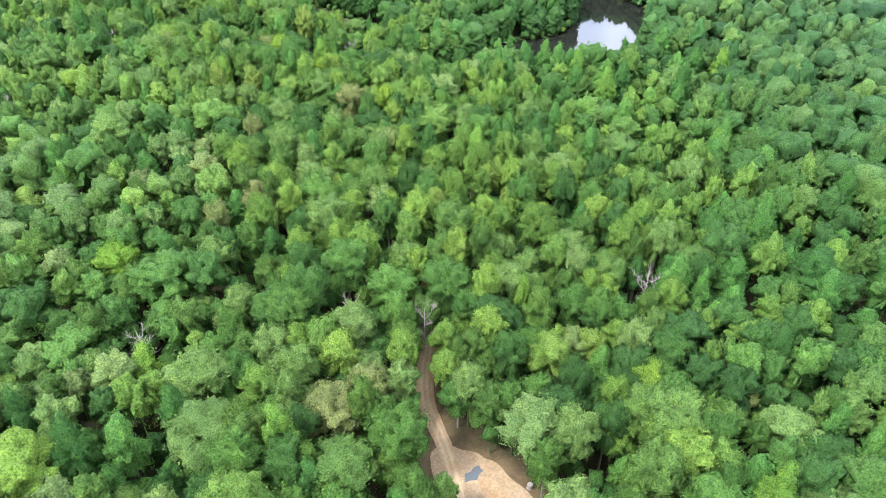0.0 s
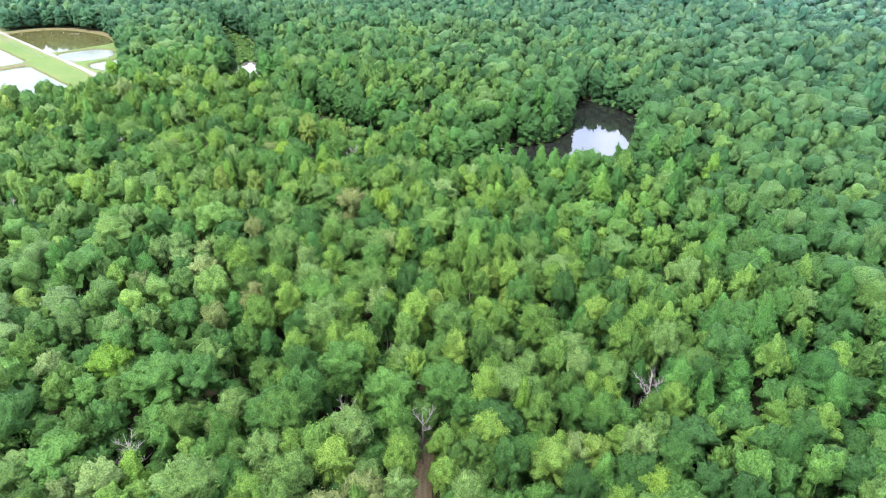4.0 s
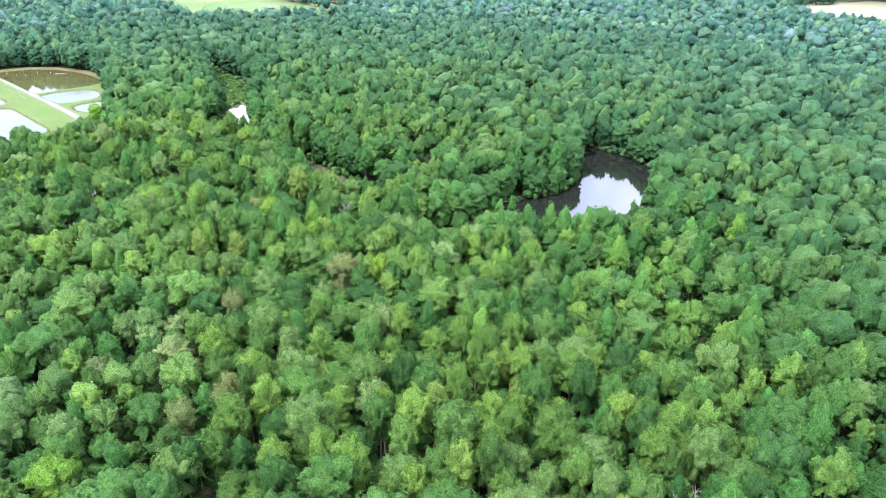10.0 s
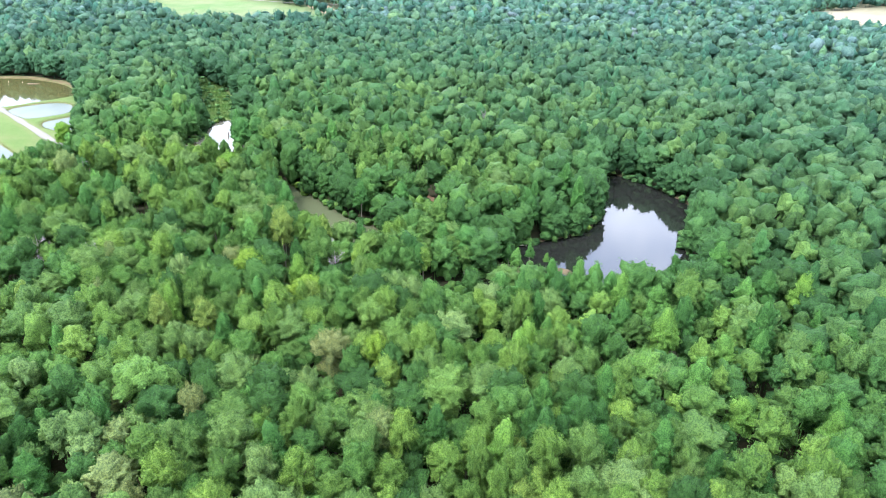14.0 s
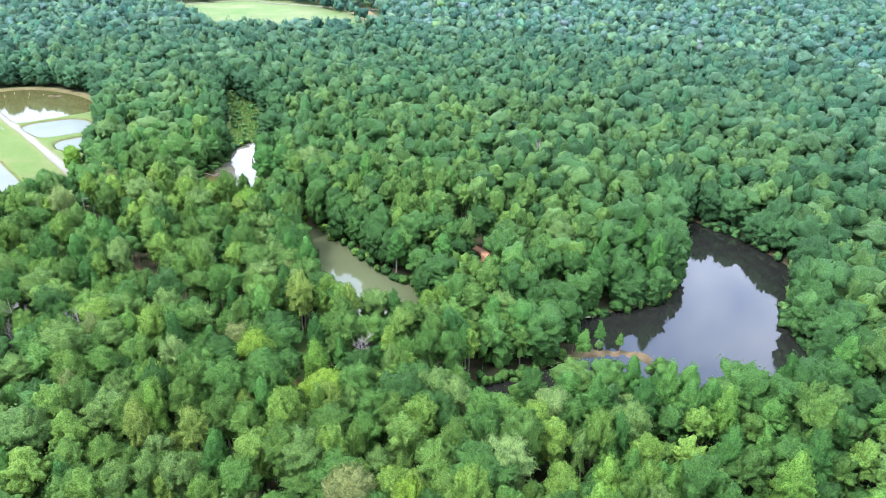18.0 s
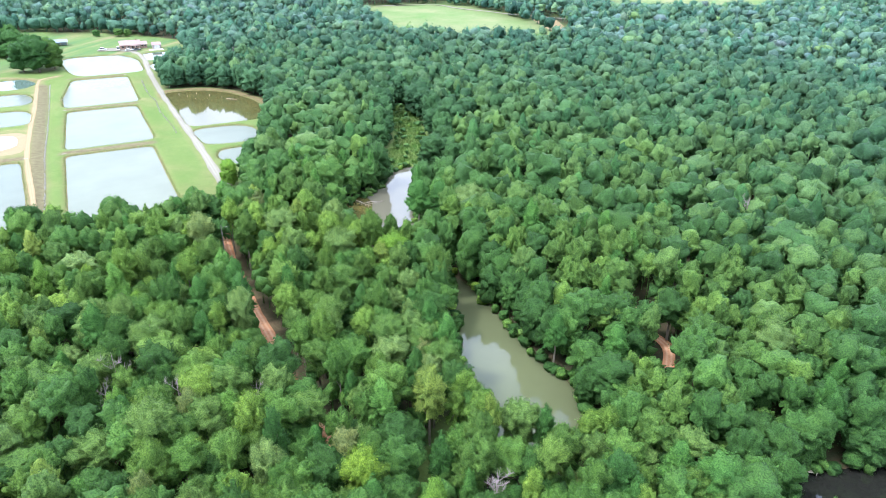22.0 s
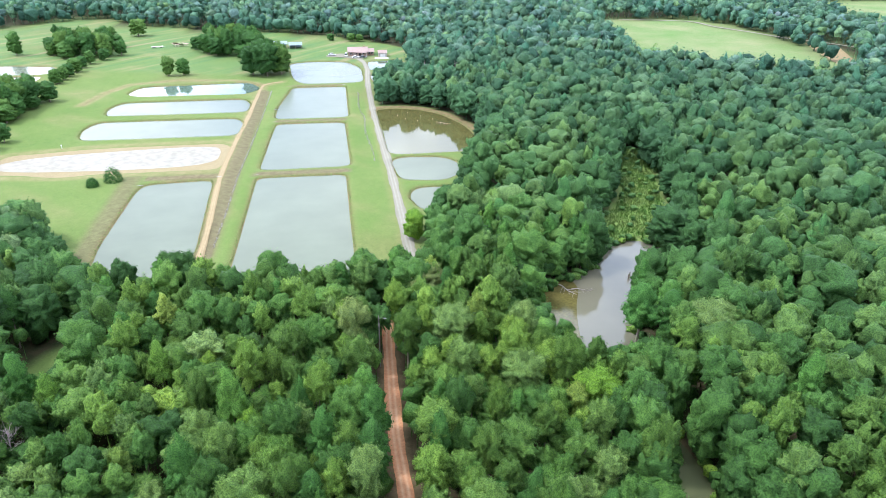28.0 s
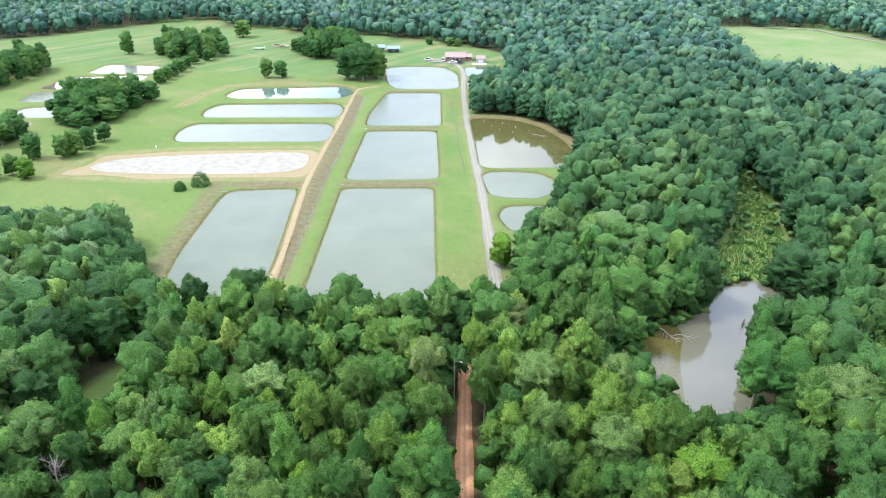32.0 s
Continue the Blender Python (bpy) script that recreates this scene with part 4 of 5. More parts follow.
def woods(name, label, kind, sel, x, y, h, w, tone, turn, count, size, level, far):
    """Many trees as one mesh."""
    tris, soft, tones, hazes, base = [], [], [], [], 0
    vs = []
    where = np.flatnonzero(sel)
    for j in range(8):
        ids = where[j::8]
        if not len(ids):
            continue
        v, f, c, r = spray_mesh(kind, 900 + j * 7 + 50 * far, count, size, (0.5, 0.36, 0.6)[far])
        cv, ct = hull_mesh(kind, c, r, level, 60 + j, (1.0, 1.0, 0.92)[far], -1.0 if kind == "field" else -0.5)
        tv = np.array([(0.22, 0, -0.4), (-0.11, 0.19, -0.4), (-0.11, -0.19, -0.4), (0, 0, 9.0)])
        tf = np.array([(0, 1, 3), (1, 2, 3), (2, 0, 3)])
        allv = np.concatenate([v, cv, tv])
        cs, sn = np.cos(turn[ids])[:, None], np.sin(turn[ids])[:, None]
        z0 = height(x[ids], y[ids])
        X = (allv[None, :, 0] * cs - allv[None, :, 1] * sn) * w[ids][:, None] + x[ids][:, None]
        Y = (allv[None, :, 0] * sn + allv[None, :, 1] * cs) * w[ids][:, None] + y[ids][:, None]
        Z = allv[None, :, 2] * h[ids][:, None] + z0[:, None]
        vs.append(np.stack([X, Y, Z], -1).reshape(-1, 3))
        off = base + np.arange(len(ids))[:, None, None] * len(allv)
        tris.append((np.concatenate([f, ct + len(v), tf + len(v) + len(cv)])[None] + off).reshape(-1, 3))
        soft.append(np.tile(np.concatenate([np.zeros(len(f), bool), np.ones(len(ct), bool), np.zeros(3, bool)]), len(ids)))
        tones.append(np.repeat(tone[ids], len(allv)))
        # painted haze grows with each tree's distance from PATH
        hazes.append(np.repeat(np.clip((along(PATH, x[ids], y[ids]) - 60) / 320, 0, 1), len(allv)))
        base += len(ids) * len(allv)
    tri = np.concatenate(tris)
    ob = new(name, mesh_from(name, np.concatenate(vs), tri, (LEAF_MANY, LEAF_MANY, LEAF_FAR)[far][kind], np.concatenate(soft), {"tone": np.concatenate(tones), "haze": np.concatenate(hazes)}))
    return tagged(ob, label, "woods", kind="stuff")


WORDS = {"oak": "dense broadleaf woods in mixed greens", "pine": "pines with tufted yellow-green crowns among the woods", "maple": "broadleaf trees with domed olive-green crowns", "gum": "bright green pointed sweetgums among the woods"}
# trees that stand at an edge keep their leaves down to the ground
def at_edge(x, y):
    return np.minimum.reduce([signed(MEADOW, x, y), signed(MARSH, x, y), signed(BARE_FIELD, x, y), signed(GLADE, x, y), pools_at(x, y), *[signed(p, x, y) for p in HAY_FIELDS]]) < 6.5


k1 = np.where(at_edge(x1, y1) & ~single, 4, k1)
k2 = np.where(at_edge(x2, y2), 4, k2)
t1, t2 = np.where(k1 == 4, t1 * 0.9, t1), np.where(k2 == 4, t2 * 0.8, t2)
h1, h2 = np.where((k1 == 4), h1 * 0.94, h1), np.where((k2 == 4), h2 * 0.94, h2)
WORDS["field"] = "leafy trees along the edges of the woods"
for ki, kind in enumerate((*KINDS, "field")):
    rim = kind == "field"
    close = (k1 == ki) & ~single & (rim | (lod < 85))
    beyond = (k1 == ki) & ~single & (not rim) & (lod >= 85)
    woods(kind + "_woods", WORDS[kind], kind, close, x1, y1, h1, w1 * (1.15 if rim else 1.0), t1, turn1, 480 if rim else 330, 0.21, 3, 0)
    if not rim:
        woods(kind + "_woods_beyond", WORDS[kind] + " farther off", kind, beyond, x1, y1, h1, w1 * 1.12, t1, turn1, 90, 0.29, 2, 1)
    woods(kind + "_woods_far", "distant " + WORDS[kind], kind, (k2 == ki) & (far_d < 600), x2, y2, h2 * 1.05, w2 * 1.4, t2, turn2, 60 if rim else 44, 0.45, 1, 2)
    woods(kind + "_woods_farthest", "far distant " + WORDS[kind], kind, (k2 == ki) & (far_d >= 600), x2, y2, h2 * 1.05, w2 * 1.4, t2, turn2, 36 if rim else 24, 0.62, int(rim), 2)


# ---- trees that stand out in the woods ----
for k, (x, y, w, h) in enumerate(BRIGHT_TREES):
    tree = make_tree("field" if y > 300 else "oak", 700 + k, leaf=BRIGHT, name="tulip_tree", label="yellow-green broadleaf tree standing out in the woods")
    tree.matrix_basis = pose(x, y, 0, 0, 0, 40 * k) @ Matrix.Diagonal((w, w, h, 1))

for k, (kind, x, y, w, h) in enumerate(LANDMARKS):
    tree = make_tree(kind, 740 + k, 2200, 0.14, group=kind + " trees of the near woods", label={"oak": "broad dark green tree rising above the woods", "maple": "broad olive-green tree with a great domed crown", "gum": "large bright green sweetgum rising above the woods", "pine": "full yellow-green pine beside the clay road"}[kind])
    tree.matrix_basis = pose(x, y, 0, 0, 0, 40 * k) @ Matrix.Diagonal((w, w, h, 1))
for k, (x, y, w, h) in enumerate([(157.5, 138.8, 0.5, 0.52), (162, 135.6, 0.42, 0.55), (165.2, 132.6, 0.3, 0.34), (156, 135, 0.6, 0.6)]):
    tree = make_tree("gum", 720 + k, 900, 0.22, name="young_tree", label="slender young green tree on the lake berm", group="young trees on the berm")
    tree.matrix_basis = pose(x, y, 0, 0, 0, 40 * k) @ Matrix.Diagonal((w, w, h, 1))


def dead_tree(seed):
    """A bare crown of forked grey limbs on a trunk."""
    rng = random.Random(seed)
    root = tagged(new("dead_tree"), "bare grey dead tree with forked branches", "dead tree", "dead trees in the woods")
    bm = bmesh.new()
    tube(bm, [(0, 0, -0.3), (0.1, 0.1, 5), (0.0, -0.1, 9), (0.1, 0.0, 12)], [0.15, 0.11, 0.07, 0.02], 6)
    part("trunk", bm, DEADWOOD, root)
    for k in range(9):
        bm = bmesh.new()
        a, z, w = k * 2.4 + rng.uniform(0, 0.8), rng.uniform(5, 10), rng.uniform(1.3, 2.7)
        tip = Vector((w * math.cos(a), w * math.sin(a), z + rng.uniform(1.2, 2.6)))
        mid = Vector((w * 0.5 * math.cos(a), w * 0.5 * math.sin(a), z + 0.5))
        tube(bm, [(0, 0, z - 0.4), mid, tip], [0.055, 0.035, 0.012], 4)
        for _ in range(20):
            s = mid.lerp(tip, rng.uniform(-0.4, 0.95))
            tube(bm, [s, s + Vector((rng.uniform(-0.8, 0.8), rng.uniform(-0.8, 0.8), rng.uniform(0.1, 1.1)))], [0.03, 0.012], 3)
        part("limb", bm, DEADWOOD, root)
    return root


snags = [dead_tree(s) for s in range(3)]
for k, (x, y) in enumerate(DEAD_TREES):
    m = pose(x, y, 0, 0, 0, 67 * k) @ Matrix.Scale(0.92 + 0.05 * (k % 4), 4)
    if k < 3:
        snags[k].matrix_basis = m
    else:
        copy_thing(snags[k % 3], m @ Matrix.Scale(1 / snags[k % 3].scale[0], 4))

# ---- trees of the open meadow ----
MEADOW_KINDS = (("field", "meadow_tree", "dark green leafy tree beside the open meadow"), ("maple", "meadow_maple", "dark broadleaf tree with a domed crown beside the meadow"), ("pine", "meadow_pine", "dark pine with a bare lower trunk beside the meadow"))
field_models = {}
def field_tree(x, y, w, h, k, sort=0):
    m = pose(x, y, 0.1, 0, 0, 53 * k) @ Matrix.Diagonal((w, w, h, 1))
    kind, name, label = MEADOW_KINDS[sort]
    made = field_models.setdefault(sort, [])
    if len(made) < 4:
        t = make_tree(kind, 800 + 10 * sort + len(made), 1000, 0.24, SHADY, name, label, "trees round the meadow")
        t.matrix_basis = m
        made.append(t)
    else:
        s = made[k % 4]
        copy_thing(s, m @ Matrix.Diagonal((*(1 / q for q in s.scale), 1)))


rng = np.random.default_rng(5)
serial = 0
CLUMPS = [([(-86, 490), (-74, 466), (-56, 453), (-48, 457), (-43, 474), (-41, 502), (-62, 508), (-80, 500)], 5.4, 1.0), ([(-92, 655), (-79, 622), (-66, 609), (-43, 610), (-45, 655)], 6.5, 1.15),
          ([(4, 640), (8, 624), (20, 609), (38, 599), (44, 590), (52, 605), (48, 640), (20, 650)], 6.5, 1.2), ([(-140, 515), (-128, 520), (-128, 545), (-119, 570), (-150, 590), (-165, 540)], 7, 1.1), ([(-88, 420), (-74, 424), (-72, 440), (-86, 446)], 5.5, 1.0)]
for outline, cell, tall in CLUMPS:
    poly = np.array(outline, float)
    cx, cy = stand(rng, cell, poly.min(0), poly.max(0) + cell)
    inside = (signed(poly, cx, cy) < 0.5) & (pools_at(cx, cy) > 2)
    for x, y in zip(cx[inside], cy[inside]):
        deep = signed(poly, np.array([x]), np.array([y]))[0] < -3
        sort = int(rng.choice([0, 1, 2], p=(0.35, 0.35, 0.3) if deep else (0.85, 0.1, 0.05)))
        field_tree(x, y, rng.uniform(0.95, 1.45), tall * (rng.uniform(0.72, 1.12) if deep else rng.uniform(0.5, 0.85)), serial, sort)
        serial += 1
for x, y, w, h in [(-53, 411, 0.95, 0.8), (-42, 412, 0.9, 0.72), (-39, 415, 1.0, 0.78), (-38, 424, 0.9, 0.7), (-51, 393, 0.7, 0.62), (-55, 388, 0.8, 0.6), (-102, 625, 1.2, 1.15), (3, 553, 0.95, 0.85), (11, 553, 1.0, 0.78), (-45, 694, 1.7, 1.0), (-185, 648, 1.0, 0.5),
                   (-38, 618, 1.0, 0.75), (-44, 603, 0.9, 0.6), (-49, 592, 0.9, 0.65), (-50, 580, 0.8, 0.55), (-50, 568, 1.0, 0.65), (-50, 557, 0.9, 0.6), (-50, 548, 0.85, 0.6), (-51, 539, 0.9, 0.62), (-36, 433, 0.8, 0.6), (92, 660, 0.7, 0.4), (106, 656, 0.9, 0.45), (112, 654, 0.8, 0.4)]:
    field_tree(x, y, w, h, serial)
    serial += 1
for x, y, w, h in [(-44, 389, 0.8, 0.62)]:
    t = make_tree("field", 841, 800, 0.25, BRIGHT, "meadow_tree", "small bright green tree beside the drained pond")
    t.matrix_basis = pose(x, y, 0.1) @ Matrix.Diagonal((w, w, h, 1))
oak = make_tree("field", 851, 1500, 0.22, SHADY, "spreading_oak", "large spreading dark green oak between the ponds", "oaks between the ponds")
oak.matrix_basis = pose(57, 545, 0.1) @ Matrix.Diagonal((1.9, 1.9, 1.5, 1))
for k, (x, y, w, h) in enumerate([(49, 549, 1.7, 1.35), (64.5, 549, 1.5, 1.3), (55, 555, 1.7, 1.6), (62, 557, 1.6, 1.4)]):
    copy_thing(oak, pose(x, y, 0.1, 0, 0, 70 * k + 30) @ Matrix.Diagonal((w / 1.9, w / 1.9, h / 1.5, 1)))


def round_bush(seed, r, tall):
    """A clipped-looking bush of leaf sprays down to the ground."""
    rg = np.random.default_rng(seed)
    n = 800
    d = rg.normal(size=(n, 3))
    d /= np.linalg.norm(d, axis=1)[:, None]
    d[:, 2] = np.abs(d[:, 2]) * 1.1 - 0.12
    p = d * (r * (1 + rg.normal(0, 0.06, n)))[:, None] * (1, 1, tall / r)
    t = np.cross(d, rg.normal(size=(n, 3)))
    t /= np.linalg.norm(t, axis=1)[:, None]
    s = np.cross(d, t)
    a = 0.34
    v = np.stack([p + t * a, p - t * a * 0.6 + s * a * 0.6, p - t * a * 0.6 - s * a * 0.6 - d * 0.1], 1).reshape(-1, 3)
    root = tagged(new("bush"), "rounded dark green bush on the mown grass", "bush", "bushes by the pond")
    f = new("foliage", mesh_from("foliage", v, np.arange(n * 3).reshape(-1, 3), SHADY))
    f.parent = root
    bm = bmesh.new()
    tube(bm, [(0, 0, -0.2), (0.05, 0, tall * 0.45), (0.1, 0.1, tall * 0.8)], [0.1, 0.07, 0.02], 5)
    part("stem", bm, BARK, root)
    return root


round_bush(1, 3.1, 4.6).location = (18, 382, 0.1)
round_bush(2, 2.0, 3.0).location = (12.5, 377.5, 0.1)


# ---- undergrowth, shore shrubs, marsh plants ----
rng = np.random.default_rng(21)
sx, sy = [], []
for key in ("lake", "lake_arm", "creek_pond", "beaver_pond", "pond_11", "pond_9", "pond_10"):
    p = POOLS[key][2]
    for a, b in zip(p, np.roll(p, -1, 0)):
        for s in np.arange(0, 1, 1.5 / max(1.5, np.linalg.norm(b - a))):
            c = a + (b - a) * s + rng.normal(0, 0.5, 2)
            sx.append(c[0])
            sy.append(c[1])
sx, sy = np.array(sx), np.array(sy)
far = (signed(MEADOW, sx, sy) > 1) & (along(BERM, sx, sy) > 3.2) & (rng.uniform(0, 1, sx.shape) < 0.8)
sx, sy = sx[far], sy[far]
woods("shore_shrubs", "leafy shrubs overhanging the wooded shores", "field", np.ones(len(sx), bool), sx, sy, rng.uniform(0.10, 0.24, sx.shape), rng.uniform(0.25, 0.5, sx.shape), rng.uniform(0, 1, sx.shape), np.linspace(0, 40, len(sx)), 60, 0.32, 1, 0)
ux, uy = stand(rng, 4.3, (-40, -20), (250, 330))
ur = along(PATH, ux, uy)
keep = (ur < 125) & (in_view(ux, uy, 4) | (ur < 30)) & (along(BERM, ux, uy) > 4) & (along(SAND_ROAD, ux, uy) > 2.7) & (pools_at(ux, uy) > 1.6) & (signed(MEADOW, ux, uy) > 0) & (along(CLAY_ROAD, ux, uy) > np.where(uy < 184, 1.0, 2.6)) & (signed(YARD, ux, uy) > 1.2) & (along(EAST_PATH, ux, uy) > 3.6) & (along(SPUR, ux, uy) > 1.6) & (along(GRASS_LANE, ux, uy) > 1.6) & (signed(GLADE, ux, uy) > 1) & (signed(MARSH, ux, uy) > 3)
ux, uy = ux[keep], uy[keep]
woods("undergrowth", "low leafy trees and saplings under the woods", "oak", np.ones(len(ux), bool), ux, uy, rng.uniform(0.40, 0.66, ux.shape), rng.uniform(0.55, 0.85, ux.shape), rng.uniform(0, 0.8, ux.shape), np.linspace(0, 40, len(ux)), 48, 0.27, 0, 0)


def blades(name, label, category, x, y, tall, spread, tones, material, n=7):
    """Tufts of grass or reed: thin pointed blades fanning out."""
    rg = np.random.default_rng(len(x))
    m = len(x) * n
    cx, cy = np.repeat(x, n) + rg.normal(0, spread * 0.4, m), np.repeat(y, n) + rg.normal(0, spread * 0.4, m)
    a, t = rg.uniform(0, 6.283, m), rg.uniform(0.6, 1.3, m) * tall
    w = 0.16 * tall
    z = height(cx, cy) - 0.05
    tip = np.stack([cx + np.cos(a) * spread * 0.5, cy + np.sin(a) * spread * 0.5, z + t], 1)
    l = np.stack([cx - np.sin(a) * w, cy + np.cos(a) * w, z], 1)
    r = np.stack([cx + np.sin(a) * w, cy - np.cos(a) * w, z], 1)
    v = np.stack([l, r, tip], 1).reshape(-1, 3)
    ob = new(name, mesh_from(name, v, np.arange(m * 3).reshape(-1, 3), material, False, {"tone": np.repeat(np.repeat(tones, n), 3)}))
    return tagged(ob, label, category, kind="stuff")


wx, wy = stand(rng, 4.2, (166, 314), (208, 394))
keep = (signed(MARSH, wx, wy) < 3) & (pools_at(wx, wy) > 1) & (rng.uniform(0, 1, wx.shape) < 0.75)
wx, wy = wx[keep], wy[keep]
woods("marsh_shrubs", "scattered low shrubs in the marsh", "field", np.ones(len(wx), bool), wx, wy, rng.uniform(0.06, 0.2, wx.shape), rng.uniform(0.18, 0.42, wx.shape), rng.uniform(0.5, 1, wx.shape), np.linspace(0, 40, len(wx)), 90, 0.3, 1, 0)
REED = foliage("reeds", [(0.0, (0.070, 0.150, 0.034)), (0.6, (0.105, 0.175, 0.050)), (1.0, (0.125, 0.170, 0.062))], True)
mx, my = stand(rng, 1.15, (160, 308), (212, 396))
keep = (signed(MARSH, mx, my) < 0.5) & (pools_at(mx, my) > 0.3)
mx, my = mx[keep], my[keep]
blades("marsh_plants", "tall pale marsh grass and reeds", "marsh grass", mx, my, 1.0, 1.0, np.clip(0.5 + 0.5 * wavy(mx, my, 5, 3), 0, 1), REED)
bx, by = [], []
for key, (_, _, p) in POOLS.items():
    if key.startswith("pond_") and int(key[5:]) < 12:
        q = swollen(p, 0.55)
        for a, b in zip(q, np.roll(q, -1, 0)):
            for s in np.arange(0, 1, 0.8 / max(0.8, np.linalg.norm(b - a))):
                bx.append(a[0] + (b[0] - a[0]) * s + rng.normal(0, 0.2))
                by.append(a[1] + (b[1] - a[1]) * s + rng.normal(0, 0.2))
bx, by = np.array(bx), np.array(by)
blades("bank_grass", "rough uncut grass along the pond banks", "grass", bx, by, 0.42, 0.5, rng.uniform(0, 1, bx.shape), REED, 5)


def stones(name, label, line, spacing, size, width, material, seed):
    """Broken stones strewn along a line, in one mesh."""
    c = fine_line(line, spacing)
    rg = np.random.default_rng(seed)
    o = np.array([(1, 0, 0), (0, 1, 0), (-1, 0, 0), (0, -1, 0), (0, 0, 0.7), (0, 0, -0.7)], float)
    t = np.array([(0, 1, 4), (1, 2, 4), (2, 3, 4), (3, 0, 4), (1, 0, 5), (2, 1, 5), (3, 2, 5), (0, 3, 5)])
    c = c[np.convolve(rg.uniform(0, 1, len(c) + 6), np.ones(7) / 7, "valid") > 0.40]
    p = c + rg.normal(0, width, c.shape)
    s = rg.uniform(0.5, 1.3, len(p)) * size
    v = o[None] * s[:, None, None] * rg.uniform(0.7, 1.3, (len(p), 6, 3))
    v[:, :, 0] += p[:, :1]
    v[:, :, 1] += p[:, 1:]
    v[:, :, 2] += (height(p[:, 0], p[:, 1]) + 0.1)[:, None]
    f = (t[None] + 6 * np.arange(len(p))[:, None, None]).reshape(-1, 3)
    return tagged(new(name, mesh_from(name, v.reshape(-1, 3), f, material)), label, "rubble", kind="stuff")


stones("ditch_rubble", "broken line of pale stones in the ditch", DITCH, 0.45, 0.24, 0.14, STONE, 3)
stones("road_rubble", "broken line of pale stones beside the gravel road", RUBBLE, 0.4, 0.2, 0.22, STONE, 4)


# ---- things on the ground and in the water ----
def box(bm, x0, x1, y0, y1, z0, z1):
    v = [bm.verts.new((x, y, z)) for z in (z0, z1) for x, y in ((x0, y0), (x1, y0), (x1, y1), (x0, y1))]
    for f in ((3, 2, 1, 0), (4, 5, 6, 7), (0, 1, 5, 4), (1, 2, 6, 5), (2, 3, 7, 6), (3, 0, 4, 7)):
        bm.faces.new([v[i] for i in f])


def boxed(name, dims, material, parent, label="", bevel=0.0):
    bm = bmesh.new()
    box(bm, *dims)
    if bevel:
        bmesh.ops.bevel(bm, geom=bm.edges[:], offset=bevel, segments=1, affect="EDGES")
    return part(name, bm, material, parent, label)


POLE_WOOD = rough_paint("weathered_pole", (0.11, 0.10, 0.09), (0.17, 0.16, 0.145), 1.0, 10)
METAL = rough_paint("galvanised_steel", (0.42, 0.44, 0.45), (0.52, 0.54, 0.55), 1.0, 8, rough=0.45, metal=0.7, bump=0)
WHITE = rough_paint("white_paint", (0.52, 0.52, 0.50), (0.60, 0.60, 0.58), 0.8, 6, rough=0.5, bump=0.05)
PALE_WALL = rough_paint("pale_siding", (0.27, 0.24, 0.22), (0.33, 0.30, 0.27), 0.6, 6, rough=0.7, bump=0.1)
BRICKY = rough_paint("brown_brick", (0.26, 0.17, 0.13), (0.34, 0.23, 0.18), 0.7, 8)
ROOF = rough_paint("pinkish_brown_roofing", (0.225, 0.155, 0.140), (0.275, 0.205, 0.188), 0.4, 7, rough=0.75)
BLUE_ROOF = rough_paint("blue_grey_metal_roof", (0.15, 0.20, 0.22), (0.20, 0.25, 0.27), 0.4, 5, rough=0.5, bump=0.1)
RUST = rough_paint("rusty_sheet", (0.22, 0.13, 0.10), (0.36, 0.28, 0.24), 0.5, 4)
CONCRETE = rough_paint("pale_concrete", (0.26, 0.255, 0.24), (0.33, 0.325, 0.30), 0.3, 5)
GLASS = rough_paint("dark_window_glass", (0.02, 0.025, 0.03), (0.03, 0.035, 0.04), 0.5, 4, rough=0.08, bump=0, spec=0.5)
RUBBER = rough_paint("tyre_rubber", (0.03, 0.03, 0.03), (0.05, 0.05, 0.05), 2, 12)
DARK_PAINT = rough_paint("dark_car_paint", (0.05, 0.06, 0.07), (0.08, 0.09, 0.10), 1, 5, rough=0.3, bump=0)
BARE_WOOD = rough_paint("bare_boards", (0.36, 0.30, 0.23), (0.48, 0.42, 0.34), 0.8, 10)

pole = tagged(new("utility_pole"), "tall thin grey utility pole with a lamp beside the road", "utility pole")
pole.location = (100.5, 262, 0)
bm = bmesh.new()
tube(bm, [(0, 0, -0.5), (0, 0, 6), (0, 0, 12.0)], [0.13, 0.11, 0.08], 8)
part("post", bm, POLE_WOOD, pole)
bm = bmesh.new()
tube(bm, [(0, 0, 11.3), (0.5, -0.2, 11.6), (1.1, -0.4, 11.62)], [0.05, 0.04, 0.04], 5)
part("bracket", bm, POLE_WOOD, pole)
bm = bmesh.new()
tube(bm, [(0.95, -0.35, 11.56), (1.2, -0.43, 11.58), (1.5, -0.54, 11.54)], [0.08, 0.13, 0.06], 6)
part("lamp_head", bm, STONE, pole, "small grey yard lamp")
bm = bmesh.new()
tube(bm, [(0, -0.2, 9.6), (0, -0.2, 10.3)], [0.17, 0.17], 8)
part("transformer", bm, POLE_WOOD, pole)

dock = tagged(new("dock"), "small weathered wooden dock on the lake shore", "dock")
dock.matrix_basis = pose(171.3, 146.2, 0.1, 0, 0, -38)
for k in range(9):
    boxed("plank", (-1.8 + 0.4 * k, -1.43 + 0.4 * k, -0.9, 0.9, 0.12, 0.17), BARE_WOOD, dock)
for x, y in ((-1.6, -0.8), (1.6, -0.8), (-1.6, 0.8), (1.6, 0.8)):
    bm = bmesh.new()
    tube(bm, [(x, y, -1.5), (x, y, 0.45)], [0.08, 0.07], 6)
    part("pile", bm, BARE_WOOD, dock)
